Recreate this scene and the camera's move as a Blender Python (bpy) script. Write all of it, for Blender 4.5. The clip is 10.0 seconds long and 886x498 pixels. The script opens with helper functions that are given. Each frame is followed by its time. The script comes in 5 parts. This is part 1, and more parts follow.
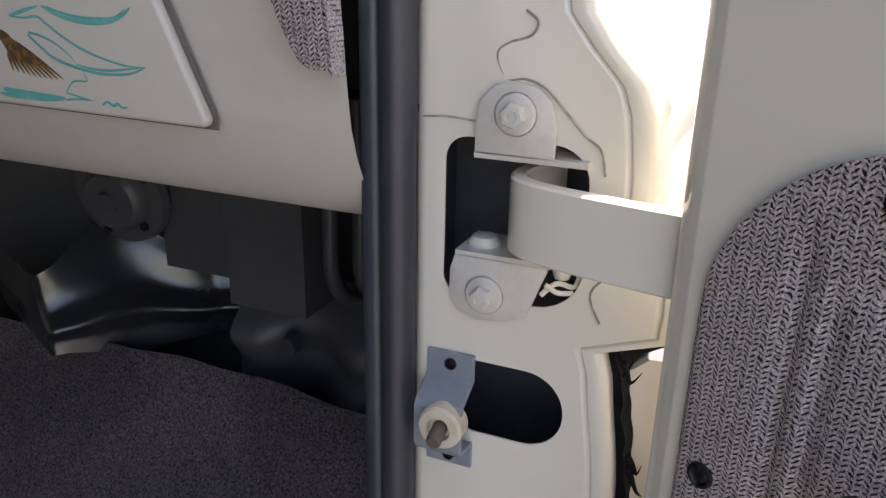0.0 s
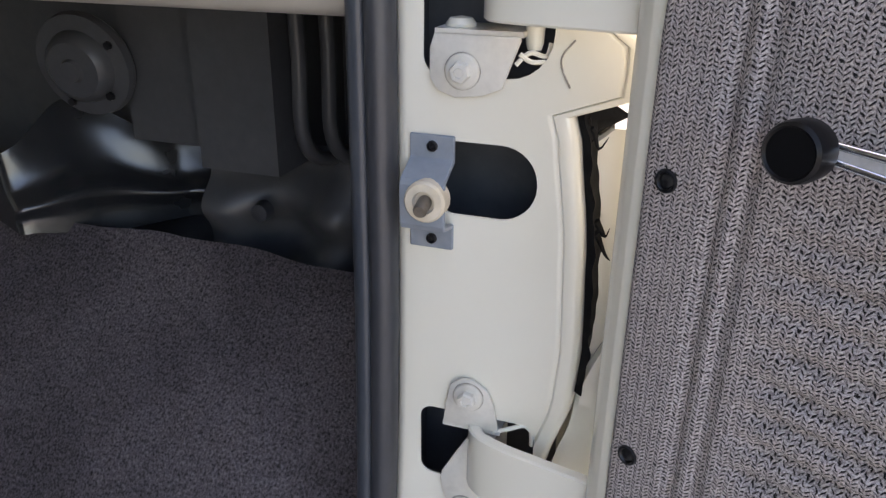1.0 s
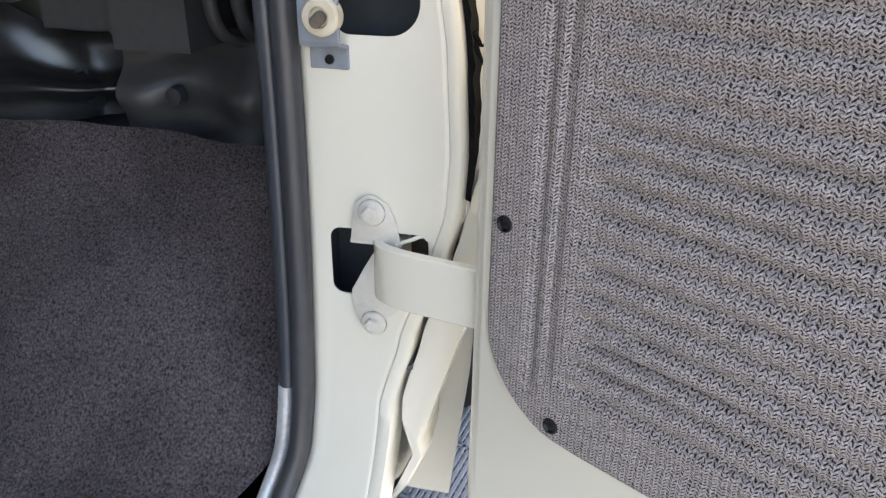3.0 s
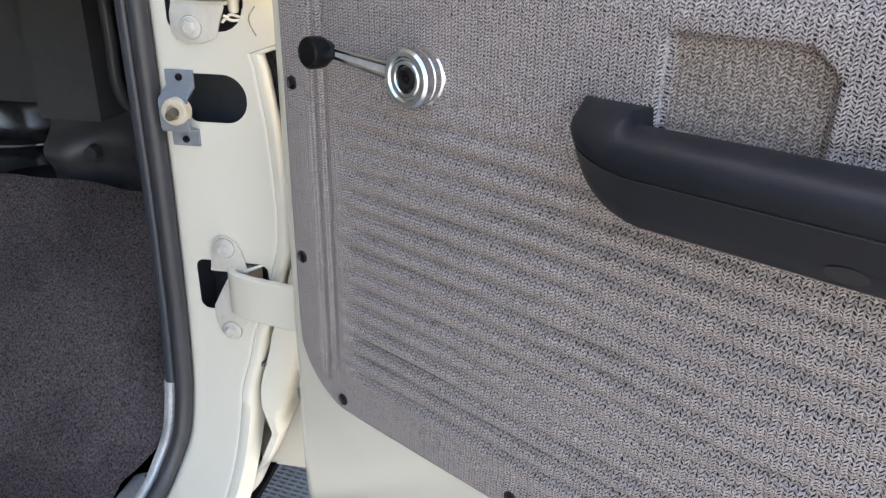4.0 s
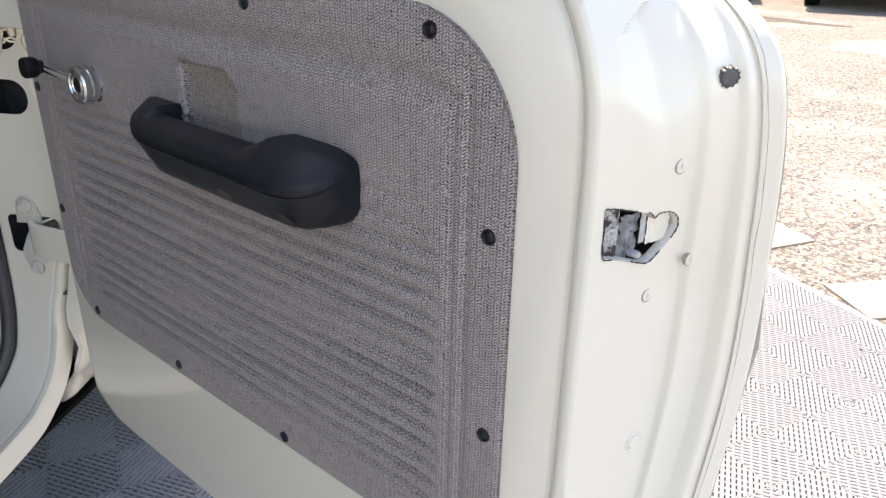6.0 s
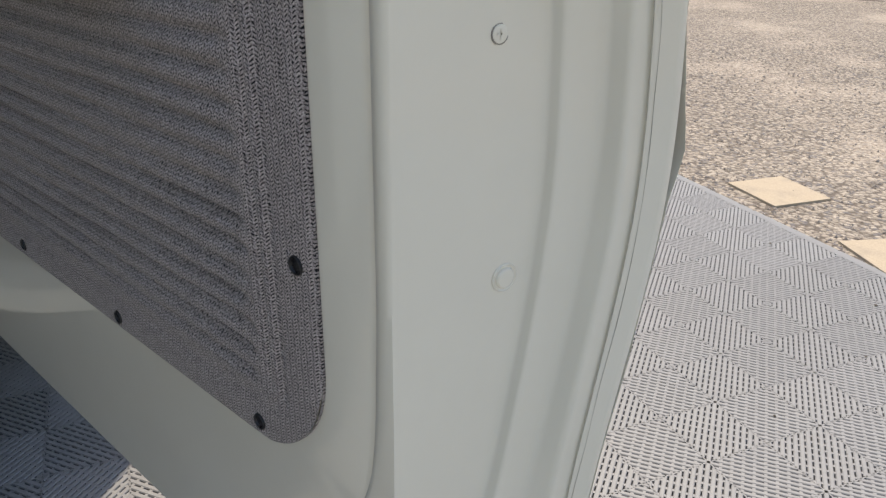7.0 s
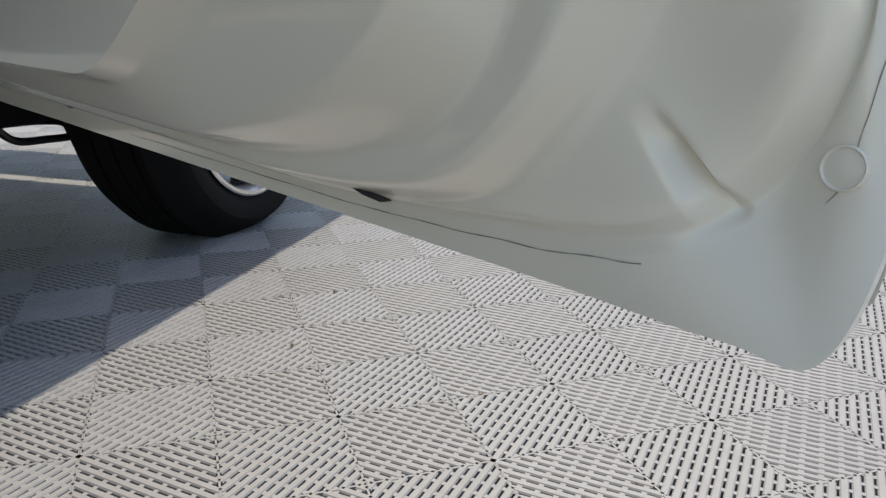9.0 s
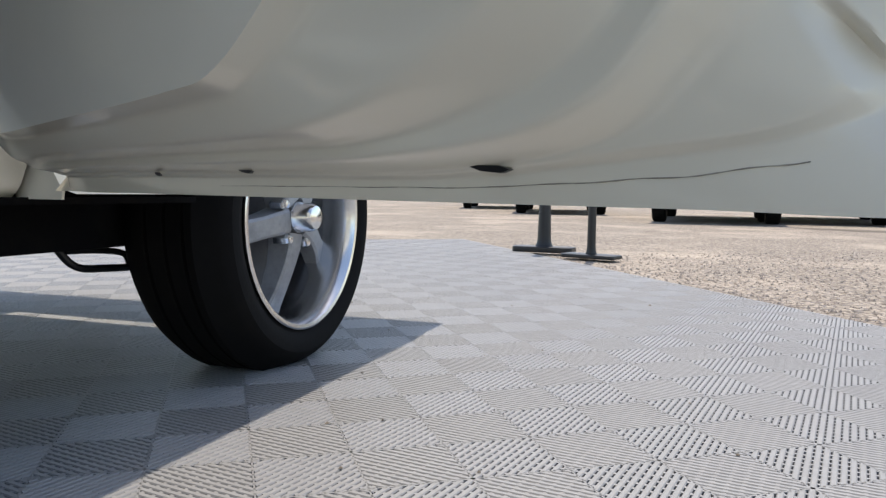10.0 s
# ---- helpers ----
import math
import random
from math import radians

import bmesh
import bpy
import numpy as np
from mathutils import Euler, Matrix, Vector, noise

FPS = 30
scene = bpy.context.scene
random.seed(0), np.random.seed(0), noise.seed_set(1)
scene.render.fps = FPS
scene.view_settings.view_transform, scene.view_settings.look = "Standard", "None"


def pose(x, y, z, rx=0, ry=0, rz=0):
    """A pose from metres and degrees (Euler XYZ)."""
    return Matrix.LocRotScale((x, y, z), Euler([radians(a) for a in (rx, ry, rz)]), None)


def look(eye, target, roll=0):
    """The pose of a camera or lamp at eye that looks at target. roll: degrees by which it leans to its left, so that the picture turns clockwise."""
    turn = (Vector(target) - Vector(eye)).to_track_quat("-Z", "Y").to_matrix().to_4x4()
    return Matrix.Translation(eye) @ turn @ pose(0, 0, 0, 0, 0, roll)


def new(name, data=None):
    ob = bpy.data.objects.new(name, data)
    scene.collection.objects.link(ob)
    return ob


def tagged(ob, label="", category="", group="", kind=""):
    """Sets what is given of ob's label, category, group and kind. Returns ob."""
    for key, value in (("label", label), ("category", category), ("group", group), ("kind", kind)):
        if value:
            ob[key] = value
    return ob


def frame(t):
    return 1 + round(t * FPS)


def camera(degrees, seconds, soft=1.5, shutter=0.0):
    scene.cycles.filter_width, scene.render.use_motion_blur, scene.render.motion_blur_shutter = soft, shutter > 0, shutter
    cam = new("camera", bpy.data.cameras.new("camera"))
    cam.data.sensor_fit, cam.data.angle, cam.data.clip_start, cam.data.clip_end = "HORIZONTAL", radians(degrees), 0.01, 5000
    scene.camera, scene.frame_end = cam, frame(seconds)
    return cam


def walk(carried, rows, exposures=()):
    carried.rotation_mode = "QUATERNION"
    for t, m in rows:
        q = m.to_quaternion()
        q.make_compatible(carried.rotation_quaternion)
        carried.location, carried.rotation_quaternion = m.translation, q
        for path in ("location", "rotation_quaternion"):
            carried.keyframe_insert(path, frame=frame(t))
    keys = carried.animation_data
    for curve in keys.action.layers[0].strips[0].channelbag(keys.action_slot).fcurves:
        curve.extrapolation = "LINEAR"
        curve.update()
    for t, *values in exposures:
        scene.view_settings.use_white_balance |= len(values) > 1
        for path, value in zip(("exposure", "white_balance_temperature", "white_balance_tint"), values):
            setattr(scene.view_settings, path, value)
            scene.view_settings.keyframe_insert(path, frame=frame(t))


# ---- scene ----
cam = camera(61.1, 10.0, soft=1.3)
PATH = [
    (0, (0.186, -0.232, 1.052), (-1.327, 0.878, 0.36), 1.15),
    (0.5, (0.233, -0.264, 1.054), (-1.195, 0.906, 0.287), 1.2),
    (1, (0.226, -0.285, 0.969), (-1.172, 0.91, 0.183), 0.8),
    (1.5, (0.22, -0.296, 0.93), (-1.139, 0.928, 0.12), 0.5),
    (2, (0.206, -0.314, 0.905), (-1.049, 0.983, 0.044), 0.8),
    (2.2, (0.215, -0.308, 0.882), (-1.06, 0.98, 0.036), 0.3),
    (3.3, (0.376, -0.336, 0.914), (-0.867, 0.98, 0.065), 0.7),
    (3.5, (0.429, -0.335, 0.932), (-0.819, 0.996, 0.113), 0.7),
    (4, (0.533, -0.371, 0.985), (-0.674, 1.009, 0.186), 0.9),
    (4.5, (0.644, -0.414, 1.052), (-0.532, 0.984, 0.239), 1.2),
    (5, (0.757, -0.423, 1.082), (-0.41, 0.981, 0.266), 1.0),
    (5.5, (0.895, -0.411, 1.095), (-0.275, 0.99, 0.278), 1.0),
    (6, (0.973, -0.357, 1.058), (-0.209, 1.034, 0.24), 1.0),
    (6.2, (0.973, -0.319, 1.04), (-0.213, 1.068, 0.223), 1.0),
    (7.3, (1.011, -0.189, 0.822), (-0.226, 1.13, -0.032), 0.8),
    (7.5, (1.002, -0.181, 0.783), (-0.25, 1.124, -0.071), 0.7),
    (8, (0.961, -0.156, 0.682), (-0.324, 1.123, -0.162), 0.8),
    (8.3, (0.93, -0.133, 0.609), (-0.38, 1.128, -0.224), 0.3),
    (8.5, (0.913, -0.119, 0.543), (-0.416, 1.151, -0.246), 0.9),
    (8.8, (0.895, -0.103, 0.467), (-0.468, 1.185, -0.227), 0.1),
    (9, (0.891, -0.104, 0.432), (-0.508, 1.197, -0.16), 0.8),
    (9.5, (0.879, -0.128, 0.377), (-0.589, 1.184, 0.023), 0.8),
    (10, (0.873, -0.129, 0.36), (-0.65, 1.159, 0.209), 0.8),
]
walk(cam, [(t, look(e, g, r)) for t, e, g, r in PATH],
     [(0, 2.5, 7950, 20), (0.5, 2.78, 7950, 19), (1, 3.02, 7800, 18), (1.5, 3.4, 7850, 16), (2, 3.6, 7900, 15), (2.2, 3.6, 7900, 15), (3.3, 3.3, 8000, 14), (4, 3.3, 8000, 14), (4.5, 3.32, 8050, 14), (5, 3.1, 8050, 14),
      (5.5, 2.68, 8200, 15), (6, 2.42, 8050, 16), (6.2, 2.3, 8050, 15), (7.3, 1.2, 7900, 10), (8.5, 1.33, 7800, 9), (10, 1.46, 7450, 11)])


# ---- world, sun and exposure
SUN_EL, SUN_HEAD = radians(68), radians(126)
world = bpy.data.worlds.new("world")
scene.world = world
world.use_nodes = True
sky = world.node_tree.nodes.new("ShaderNodeTexSky")
sky.sky_type, sky.sun_disc = "NISHITA", False
sky.sun_elevation, sky.sun_rotation = SUN_EL, math.atan2(math.cos(SUN_HEAD), math.sin(SUN_HEAD))
world.node_tree.links.new(sky.outputs[0], world.node_tree.nodes["Background"].inputs[0])
world.node_tree.nodes["Background"].inputs[1].default_value = 0.10
sun = new("sun", bpy.data.lights.new("sun", "SUN"))
sun.data.energy, sun.data.angle, sun.data.color = 1.85, radians(0.55), (1.0, 0.95, 0.88)
SUN_DIR = Vector((math.cos(SUN_HEAD) * math.cos(SUN_EL), math.sin(SUN_HEAD) * math.cos(SUN_EL), math.sin(SUN_EL)))
sun.matrix_basis = look(SUN_DIR * 30, (0, 0, 0))


# ---- materials
def maths(nt, op, a, b=None, c=None):
    n = nt.nodes.new("ShaderNodeMath")
    n.operation = op
    for i, v in enumerate((a, b, c)):
        if v is None:
            continue
        if isinstance(v, (int, float)):
            n.inputs[i].default_value = v
        else:
            nt.links.new(v, n.inputs[i])
    return n.outputs[0]


def mixed(nt, fac, a, b, blend="MIX"):
    n = nt.nodes.new("ShaderNodeMix")
    n.data_type, n.blend_type = "RGBA", blend
    for i, v in ((0, fac), (6, a), (7, b)):
        if isinstance(v, (int, float)):
            n.inputs[i].default_value = v
        elif isinstance(v, tuple):
            n.inputs[i].default_value = (*v, 1)
        else:
            nt.links.new(v, n.inputs[i])
    return n.outputs[2]


def noise_of(nt, scale, detail=4.0, rough=0.55, stretch=None):
    co = nt.nodes.new("ShaderNodeTexCoord").outputs["Object"]
    if stretch:
        m = nt.nodes.new("ShaderNodeMapping")
        m.inputs["Scale"].default_value = stretch
        nt.links.new(co, m.inputs[0])
        co = m.outputs[0]
    n = nt.nodes.new("ShaderNodeTexNoise")
    n.inputs["Scale"].default_value, n.inputs["Detail"].default_value, n.inputs["Roughness"].default_value = scale, detail, rough
    nt.links.new(co, n.inputs[0])
    return n.outputs[0]


def ramp(nt, v, lo, hi):
    n = nt.nodes.new("ShaderNodeMapRange")
    n.interpolation_type = "SMOOTHSTEP"
    nt.links.new(v, n.inputs[0])
    n.inputs[1].default_value, n.inputs[2].default_value = lo, hi
    return n.outputs[0]


def surface(name, base, rough=0.5, metal=0.0, other=None, stain=6.0, grain=90.0, grain_amount=0.10, bump=0.15, bump_scale=300.0,
            bump_far=0.0006, coat=0.0, rough_var=0.08, vary=0.0, stretch=None, spec=0.5, stain_at=(0.45, 0.75)):
    m = bpy.data.materials.new(name)
    m.use_nodes = True
    nt = m.node_tree
    p = nt.nodes["Principled BSDF"]
    other = other or tuple(c * 0.86 for c in base)
    big = noise_of(nt, stain, 5, 0.6, stretch)
    fine = noise_of(nt, grain, 3, 0.6, stretch)
    col = mixed(nt, ramp(nt, big, *stain_at), base, other)
    g = nt.nodes.new("ShaderNodeMapRange")
    nt.links.new(fine, g.inputs[0])
    g.inputs[1].default_value, g.inputs[2].default_value = 0.25, 0.75
    g.inputs[3].default_value, g.inputs[4].default_value = 1 - grain_amount, 1 + grain_amount
    s = nt.nodes.new("ShaderNodeVectorMath")
    s.operation = "SCALE"
    nt.links.new(col, s.inputs[0])
    nt.links.new(g.outputs[0], s.inputs["Scale"])
    col = s.outputs[0]
    if vary:
        oi = nt.nodes.new("ShaderNodeObjectInfo")
        v = maths(nt, "MULTIPLY_ADD", oi.outputs["Random"], 2 * vary, 1 - vary)
        s2 = nt.nodes.new("ShaderNodeVectorMath")
        s2.operation = "SCALE"
        nt.links.new(col, s2.inputs[0])
        nt.links.new(v, s2.inputs["Scale"])
        col = s2.outputs[0]
    nt.links.new(col, p.inputs["Base Color"])
    p.inputs["Metallic"].default_value = metal
    p.inputs["Specular IOR Level"].default_value = spec
    p.inputs["Coat Weight"].default_value = coat
    p.inputs["Coat Roughness"].default_value = 0.06
    nt.links.new(maths(nt, "MULTIPLY_ADD", big, 2 * rough_var, rough - rough_var), p.inputs["Roughness"])
    if bump:
        b = nt.nodes.new("ShaderNodeBump")
        b.inputs["Strength"].default_value, b.inputs["Distance"].default_value = bump, bump_far
        nt.links.new(noise_of(nt, bump_scale, 3, 0.6, stretch), b.inputs["Height"])
        nt.links.new(b.outputs[0], p.inputs["Normal"])
    return m


CREAM = surface("cream_paint", (0.76, 0.73, 0.635), 0.32, other=(0.72, 0.688, 0.59), stain=5, grain=40, grain_amount=0.012, bump=0.2,
                bump_scale=40, bump_far=0.0003, coat=0.9, rough_var=0.06)
GRIMY = surface("grimy_cream_paint", (0.60, 0.575, 0.52), 0.4, other=(0.50, 0.475, 0.43), stain=35, grain=200, grain_amount=0.05, bump=0.25, bump_scale=200, coat=0.4, stain_at=(0.52, 0.72))
# dash paint darkened by hand for the shade round the lid
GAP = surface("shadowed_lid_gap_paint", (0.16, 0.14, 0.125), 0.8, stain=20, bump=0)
CREAM_SATIN = surface("cream_satin_paint", (0.60, 0.57, 0.51), 0.5, other=(0.55, 0.52, 0.46), stain=9, grain=60, grain_amount=0.02,
                      bump=0.3, bump_scale=120, bump_far=0.0003)
RUBBER = surface("black_rubber", (0.036, 0.038, 0.045), 0.40, other=(0.05, 0.052, 0.06), spec=0.6, stain=14, bump=0.3, bump_scale=180)
GLOSS_RUBBER = surface("grey_glossy_rubber", (0.045, 0.052, 0.064), 0.3, other=(0.065, 0.07, 0.08), stain=18, bump=0.2, bump_scale=60, bump_far=0.001)
BLACK_PLASTIC = surface("black_grained_plastic", (0.008, 0.010, 0.015), 0.46, spec=0.3, other=(0.016, 0.018, 0.024), stain=12, grain=500, grain_amount=0.2,
                        bump=0.5, bump_scale=900, bump_far=0.0003)
DULL = surface("dull_grey_metal", (0.13, 0.135, 0.145), 0.5, 0.5, other=(0.09, 0.092, 0.10), stain=60, bump=0.3)
TORN = surface("torn_black_rubber", (0.006, 0.006, 0.007), 0.85, spec=0.12, other=(0.014, 0.014, 0.015), stain=60, bump=0.5, bump_scale=260)
HEATER = surface("dark_heater_plastic", (0.062, 0.063, 0.068), 0.42, other=(0.08, 0.08, 0.085), stain=8, bump=0.2, bump_scale=200)
SCREW_BLACK = surface("black_oxide", (0.010, 0.010, 0.012), 0.32, spec=0.5, bump=0.2, bump_scale=600)
BLACK_VINYL = surface("black_glossy_vinyl", (0.02, 0.021, 0.023), 0.26, other=(0.03, 0.031, 0.034), stain=7, bump=0.15, bump_scale=22, bump_far=0.003,
                      rough_var=0.1, spec=1.0)
KNOB = surface("black_bakelite", (0.006, 0.006, 0.007), 0.35, spec=0.16, bump=0.1, bump_scale=200)
UNDERSEAL = surface("matt_underseal", (0.006, 0.006, 0.007), 0.95, spec=0.05, other=(0.010, 0.0095, 0.009), stain=12, bump=0.5, bump_scale=120)
BLACK_SATIN = surface("black_satin_paint", (0.010, 0.011, 0.014), 0.4, other=(0.017, 0.018, 0.021), stain=9, bump=0.25, bump_scale=70, bump_far=0.001)
CHROME = surface("chrome", (0.76, 0.78, 0.80), 0.16, 1.0, grain_amount=0.02, bump=0.05, bump_scale=90, rough_var=0.04)
ALLOY = surface("polished_aluminium", (0.72, 0.73, 0.75), 0.22, 1.0, grain_amount=0.05, bump=0.1, bump_scale=140, rough_var=0.08)
GREY_METAL = surface("grey_cast_paint", (0.30, 0.31, 0.33), 0.45, 0.3, other=(0.22, 0.23, 0.25), stain=20, bump=0.2, bump_scale=120)
SCUFF = surface("brushed_scuff_metal", (0.50, 0.51, 0.53), 0.4, 0.35, other=(0.36, 0.37, 0.39), stain=25, grain=220, grain_amount=0.15, bump=0.2, bump_scale=200)
SCRATCHED = surface("scratched_latch_metal", (0.42, 0.42, 0.43), 0.45, 0.2, other=(0.03, 0.03, 0.035), stain=130, grain=420, grain_amount=0.5, bump=0.6, bump_scale=300, stain_at=(0.46, 0.58))
BRACKET = surface("blue_grey_paint", (0.22, 0.25, 0.29), 0.45, other=(0.27, 0.29, 0.32), stain=40, bump=0.25, bump_scale=160)
NYLON = surface("cream_nylon", (0.66, 0.58, 0.46), 0.45, other=(0.56, 0.48, 0.36), stain=60, bump=0.2, bump_scale=200)
RUSTY = surface("dull_steel", (0.17, 0.145, 0.12), 0.55, 0.5, other=(0.11, 0.085, 0.065), stain=80, bump=0.4, bump_scale=300)
# dark grey with the shade of hollows in it, also on the brake drum
CAVITY = surface("shaded_inside_grey", (0.075, 0.08, 0.092), 0.6, other=(0.095, 0.10, 0.11), stain=20)
CARPET = surface("charcoal_carpet", (0.128, 0.110, 0.117), 0.95, other=(0.092, 0.079, 0.085), stain=9, grain=430, grain_amount=0.95, bump=1.0,
                 bump_scale=430, bump_far=0.004, stretch=(1.0, 1.0, 0.7), spec=0.15, stain_at=(0.4, 0.65))
TYRE = surface("tyre_rubber", (0.005, 0.005, 0.0055), 0.8, spec=0.14, other=(0.008, 0.0075, 0.007), stain=8, bump=0.4, bump_scale=160, bump_far=0.001)
TILE = surface("grey_plastic_floor", (0.215, 0.219, 0.228), 0.5, other=(0.18, 0.18, 0.182), stain=2.2, grain=35, grain_amount=0.08, bump=0.25, bump_scale=400, vary=0.06,
               stain_at=(0.5, 0.8))
UNDER = surface("dark_underlay", (0.085, 0.086, 0.09), 0.9, other=(0.07, 0.066, 0.06), stain=8, grain=150, grain_amount=0.4, bump=0.6, bump_scale=200, bump_far=0.003)
PAVER = surface("tan_paver", (0.40, 0.335, 0.255), 0.85, other=(0.32, 0.275, 0.22), stain=10, grain=180, grain_amount=0.12, bump=0.5, bump_scale=220, bump_far=0.0015)
PEBBLE = surface("gravel_stones", (0.40, 0.34, 0.29), 0.85, other=(0.24, 0.22, 0.21), stain=45, grain=160, grain_amount=0.2, stain_at=(0.4, 0.6), bump=0.4)
TEAL = surface("teal_pinstripe_paint", (0.09, 0.42, 0.38), 0.4, other=(0.16, 0.50, 0.48), stain=60, bump=0)
BROWN = surface("brown_artwork_paint", (0.10, 0.05, 0.022), 0.4, other=(0.22, 0.12, 0.03), stain=260, bump=0, stain_at=(0.45, 0.55))
FAR_DARK = surface("far_dark_paint", (0.03, 0.032, 0.036), 0.3, stain=2, bump=0)
FAR_SILVER = surface("far_silver_paint", (0.38, 0.39, 0.40), 0.3, stain=2, bump=0)
FAR_GLASS = surface("far_glass", (0.02, 0.025, 0.03), 0.05, stain=2, bump=0)


def gravel_material():
    m = bpy.data.materials.new("gravel")
    m.use_nodes = True
    nt = m.node_tree
    p = nt.nodes["Principled BSDF"]
    co = nt.nodes.new("ShaderNodeTexCoord").outputs["Object"]
    v = nt.nodes.new("ShaderNodeTexVoronoi")
    v.inputs["Scale"].default_value = 62
    nt.links.new(co, v.inputs["Vector"])
    sep = nt.nodes.new("ShaderNodeSeparateColor")
    nt.links.new(v.outputs["Color"], sep.inputs[0])
    c = mixed(nt, sep.outputs[0], (0.205, 0.178, 0.150), (0.40, 0.353, 0.303))
    c = mixed(nt, ramp(nt, sep.outputs[1], 0.78, 0.86), c, (0.15, 0.14, 0.14))
    c = mixed(nt, ramp(nt, v.outputs["Distance"], 0.45, 0.8), c, (0.12, 0.10, 0.085))
    c = mixed(nt, ramp(nt, noise_of(nt, 0.9, 5), 0.45, 0.7), c, mixed(nt, 0.5, c, (0.50, 0.43, 0.36)))
    nt.links.new(c, p.inputs["Base Color"])
    p.inputs["Roughness"].default_value = 0.9
    b = nt.nodes.new("ShaderNodeBump")
    b.inputs["Strength"].default_value, b.inputs["Distance"].default_value = 0.8, 0.012
    nt.links.new(maths(nt, "SUBTRACT", 1.0, v.outputs["Distance"]), b.inputs["Height"])
    nt.links.new(b.outputs[0], p.inputs["Normal"])
    return m


def fabric_material(name, light, dark, column=0.0027, pitch=0.0022):
    """Knitted herringbone: upright columns of short dark slanting stitches, leaning the other way in every second column."""
    m = bpy.data.materials.new(name)
    m.use_nodes = True
    nt = m.node_tree
    p = nt.nodes["Principled BSDF"]
    co = nt.nodes.new("ShaderNodeTexCoord").outputs["Object"]
    wob = nt.nodes.new("ShaderNodeTexNoise")
    wob.inputs["Scale"].default_value, wob.inputs["Detail"].default_value = 380, 2
    nt.links.new(co, wob.inputs[0])
    sx = nt.nodes.new("ShaderNodeSeparateXYZ")
    nt.links.new(co, sx.inputs[0])
    w = maths(nt, "SUBTRACT", wob.outputs[0], 0.5)
    u = maths(nt, "ADD", maths(nt, "DIVIDE", sx.outputs[0], column * 2), maths(nt, "MULTIPLY", w, 0.30))
    fu = maths(nt, "FRACT", u)
    tri = maths(nt, "MULTIPLY", maths(nt, "ABSOLUTE", maths(nt, "SUBTRACT", fu, 0.5)), 2.0)
    cell = maths(nt, "FRACT", maths(nt, "MULTIPLY", u, 2.0))
    v = maths(nt, "ADD", maths(nt, "DIVIDE", sx.outputs[2], pitch), maths(nt, "MULTIPLY", tri, 0.95))
    v = maths(nt, "ADD", v, maths(nt, "MULTIPLY", w, 1.25))
    fv = maths(nt, "ABSOLUTE", maths(nt, "SUBTRACT", maths(nt, "FRACT", v), 0.5))
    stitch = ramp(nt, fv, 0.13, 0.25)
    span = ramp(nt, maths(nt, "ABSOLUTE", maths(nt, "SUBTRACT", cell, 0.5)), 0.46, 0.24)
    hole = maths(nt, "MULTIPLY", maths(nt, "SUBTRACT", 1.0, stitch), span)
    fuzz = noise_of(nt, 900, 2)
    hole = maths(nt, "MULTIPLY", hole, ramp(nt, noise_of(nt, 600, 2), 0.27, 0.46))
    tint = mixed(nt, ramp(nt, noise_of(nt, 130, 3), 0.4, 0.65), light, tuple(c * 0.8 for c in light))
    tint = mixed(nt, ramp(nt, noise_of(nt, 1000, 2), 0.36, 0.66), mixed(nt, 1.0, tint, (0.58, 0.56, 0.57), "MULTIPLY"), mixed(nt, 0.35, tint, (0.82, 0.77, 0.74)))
    # every second column tinted darker, as if its lean caught less light
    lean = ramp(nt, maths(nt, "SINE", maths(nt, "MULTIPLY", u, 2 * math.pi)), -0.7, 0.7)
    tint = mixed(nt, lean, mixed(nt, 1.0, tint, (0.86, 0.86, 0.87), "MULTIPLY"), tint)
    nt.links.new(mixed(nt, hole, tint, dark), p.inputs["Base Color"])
    p.inputs["Roughness"].default_value = 0.95
    p.inputs["Specular IOR Level"].default_value = 0.15
    p.inputs["Sheen Weight"].default_value = 0.15
    b = nt.nodes.new("ShaderNodeBump")
    b.inputs["Strength"].default_value, b.inputs["Distance"].default_value = 0.7, 0.0011
    nt.links.new(maths(nt, "SUBTRACT", maths(nt, "MULTIPLY", fuzz, 0.5), hole), b.inputs["Height"])
    nt.links.new(b.outputs[0], p.inputs["Normal"])
    return m


GRAVEL = gravel_material()
DAMP = surface("damp_gravel", (0.085, 0.072, 0.06), 0.85, other=(0.15, 0.13, 0.11), stain=6, grain=60, grain_amount=0.4, bump=0.8, bump_scale=60, bump_far=0.01)
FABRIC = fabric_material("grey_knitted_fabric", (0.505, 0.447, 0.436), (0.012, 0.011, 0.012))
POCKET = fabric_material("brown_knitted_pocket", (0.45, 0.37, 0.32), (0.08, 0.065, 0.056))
SEAM = surface("grimy_seam", (0.26, 0.24, 0.21), 0.7, other=(0.42, 0.40, 0.35), stain=120, bump=0, stain_at=(0.45, 0.6))


# ---- mesh helpers
def base_of(ob):
    m = Matrix.Identity(4)
    while ob:
        m = ob.matrix_basis @ m
        ob = ob.parent
    return m


def part(name, bm, material, parent, label="", local=True, sharp=38):
    """Links a bmesh as one mesh object under parent (a thing or a part)."""
    bmesh.ops.remove_doubles(bm, verts=bm.verts, dist=1e-6)
    bmesh.ops.recalc_face_normals(bm, faces=bm.faces)
    me = bpy.data.meshes.new(name)
    bm.to_mesh(me)
    bm.free()
    me.materials.append(material)
    me.polygons.foreach_set("use_smooth", [True] * len(me.polygons))
    me.set_sharp_from_angle(angle=radians(sharp))
    ob = new(name, me)
    if parent:
        if not local:
            me.transform(base_of(parent).inverted())
        ob.parent = parent
    return tagged(ob, label)


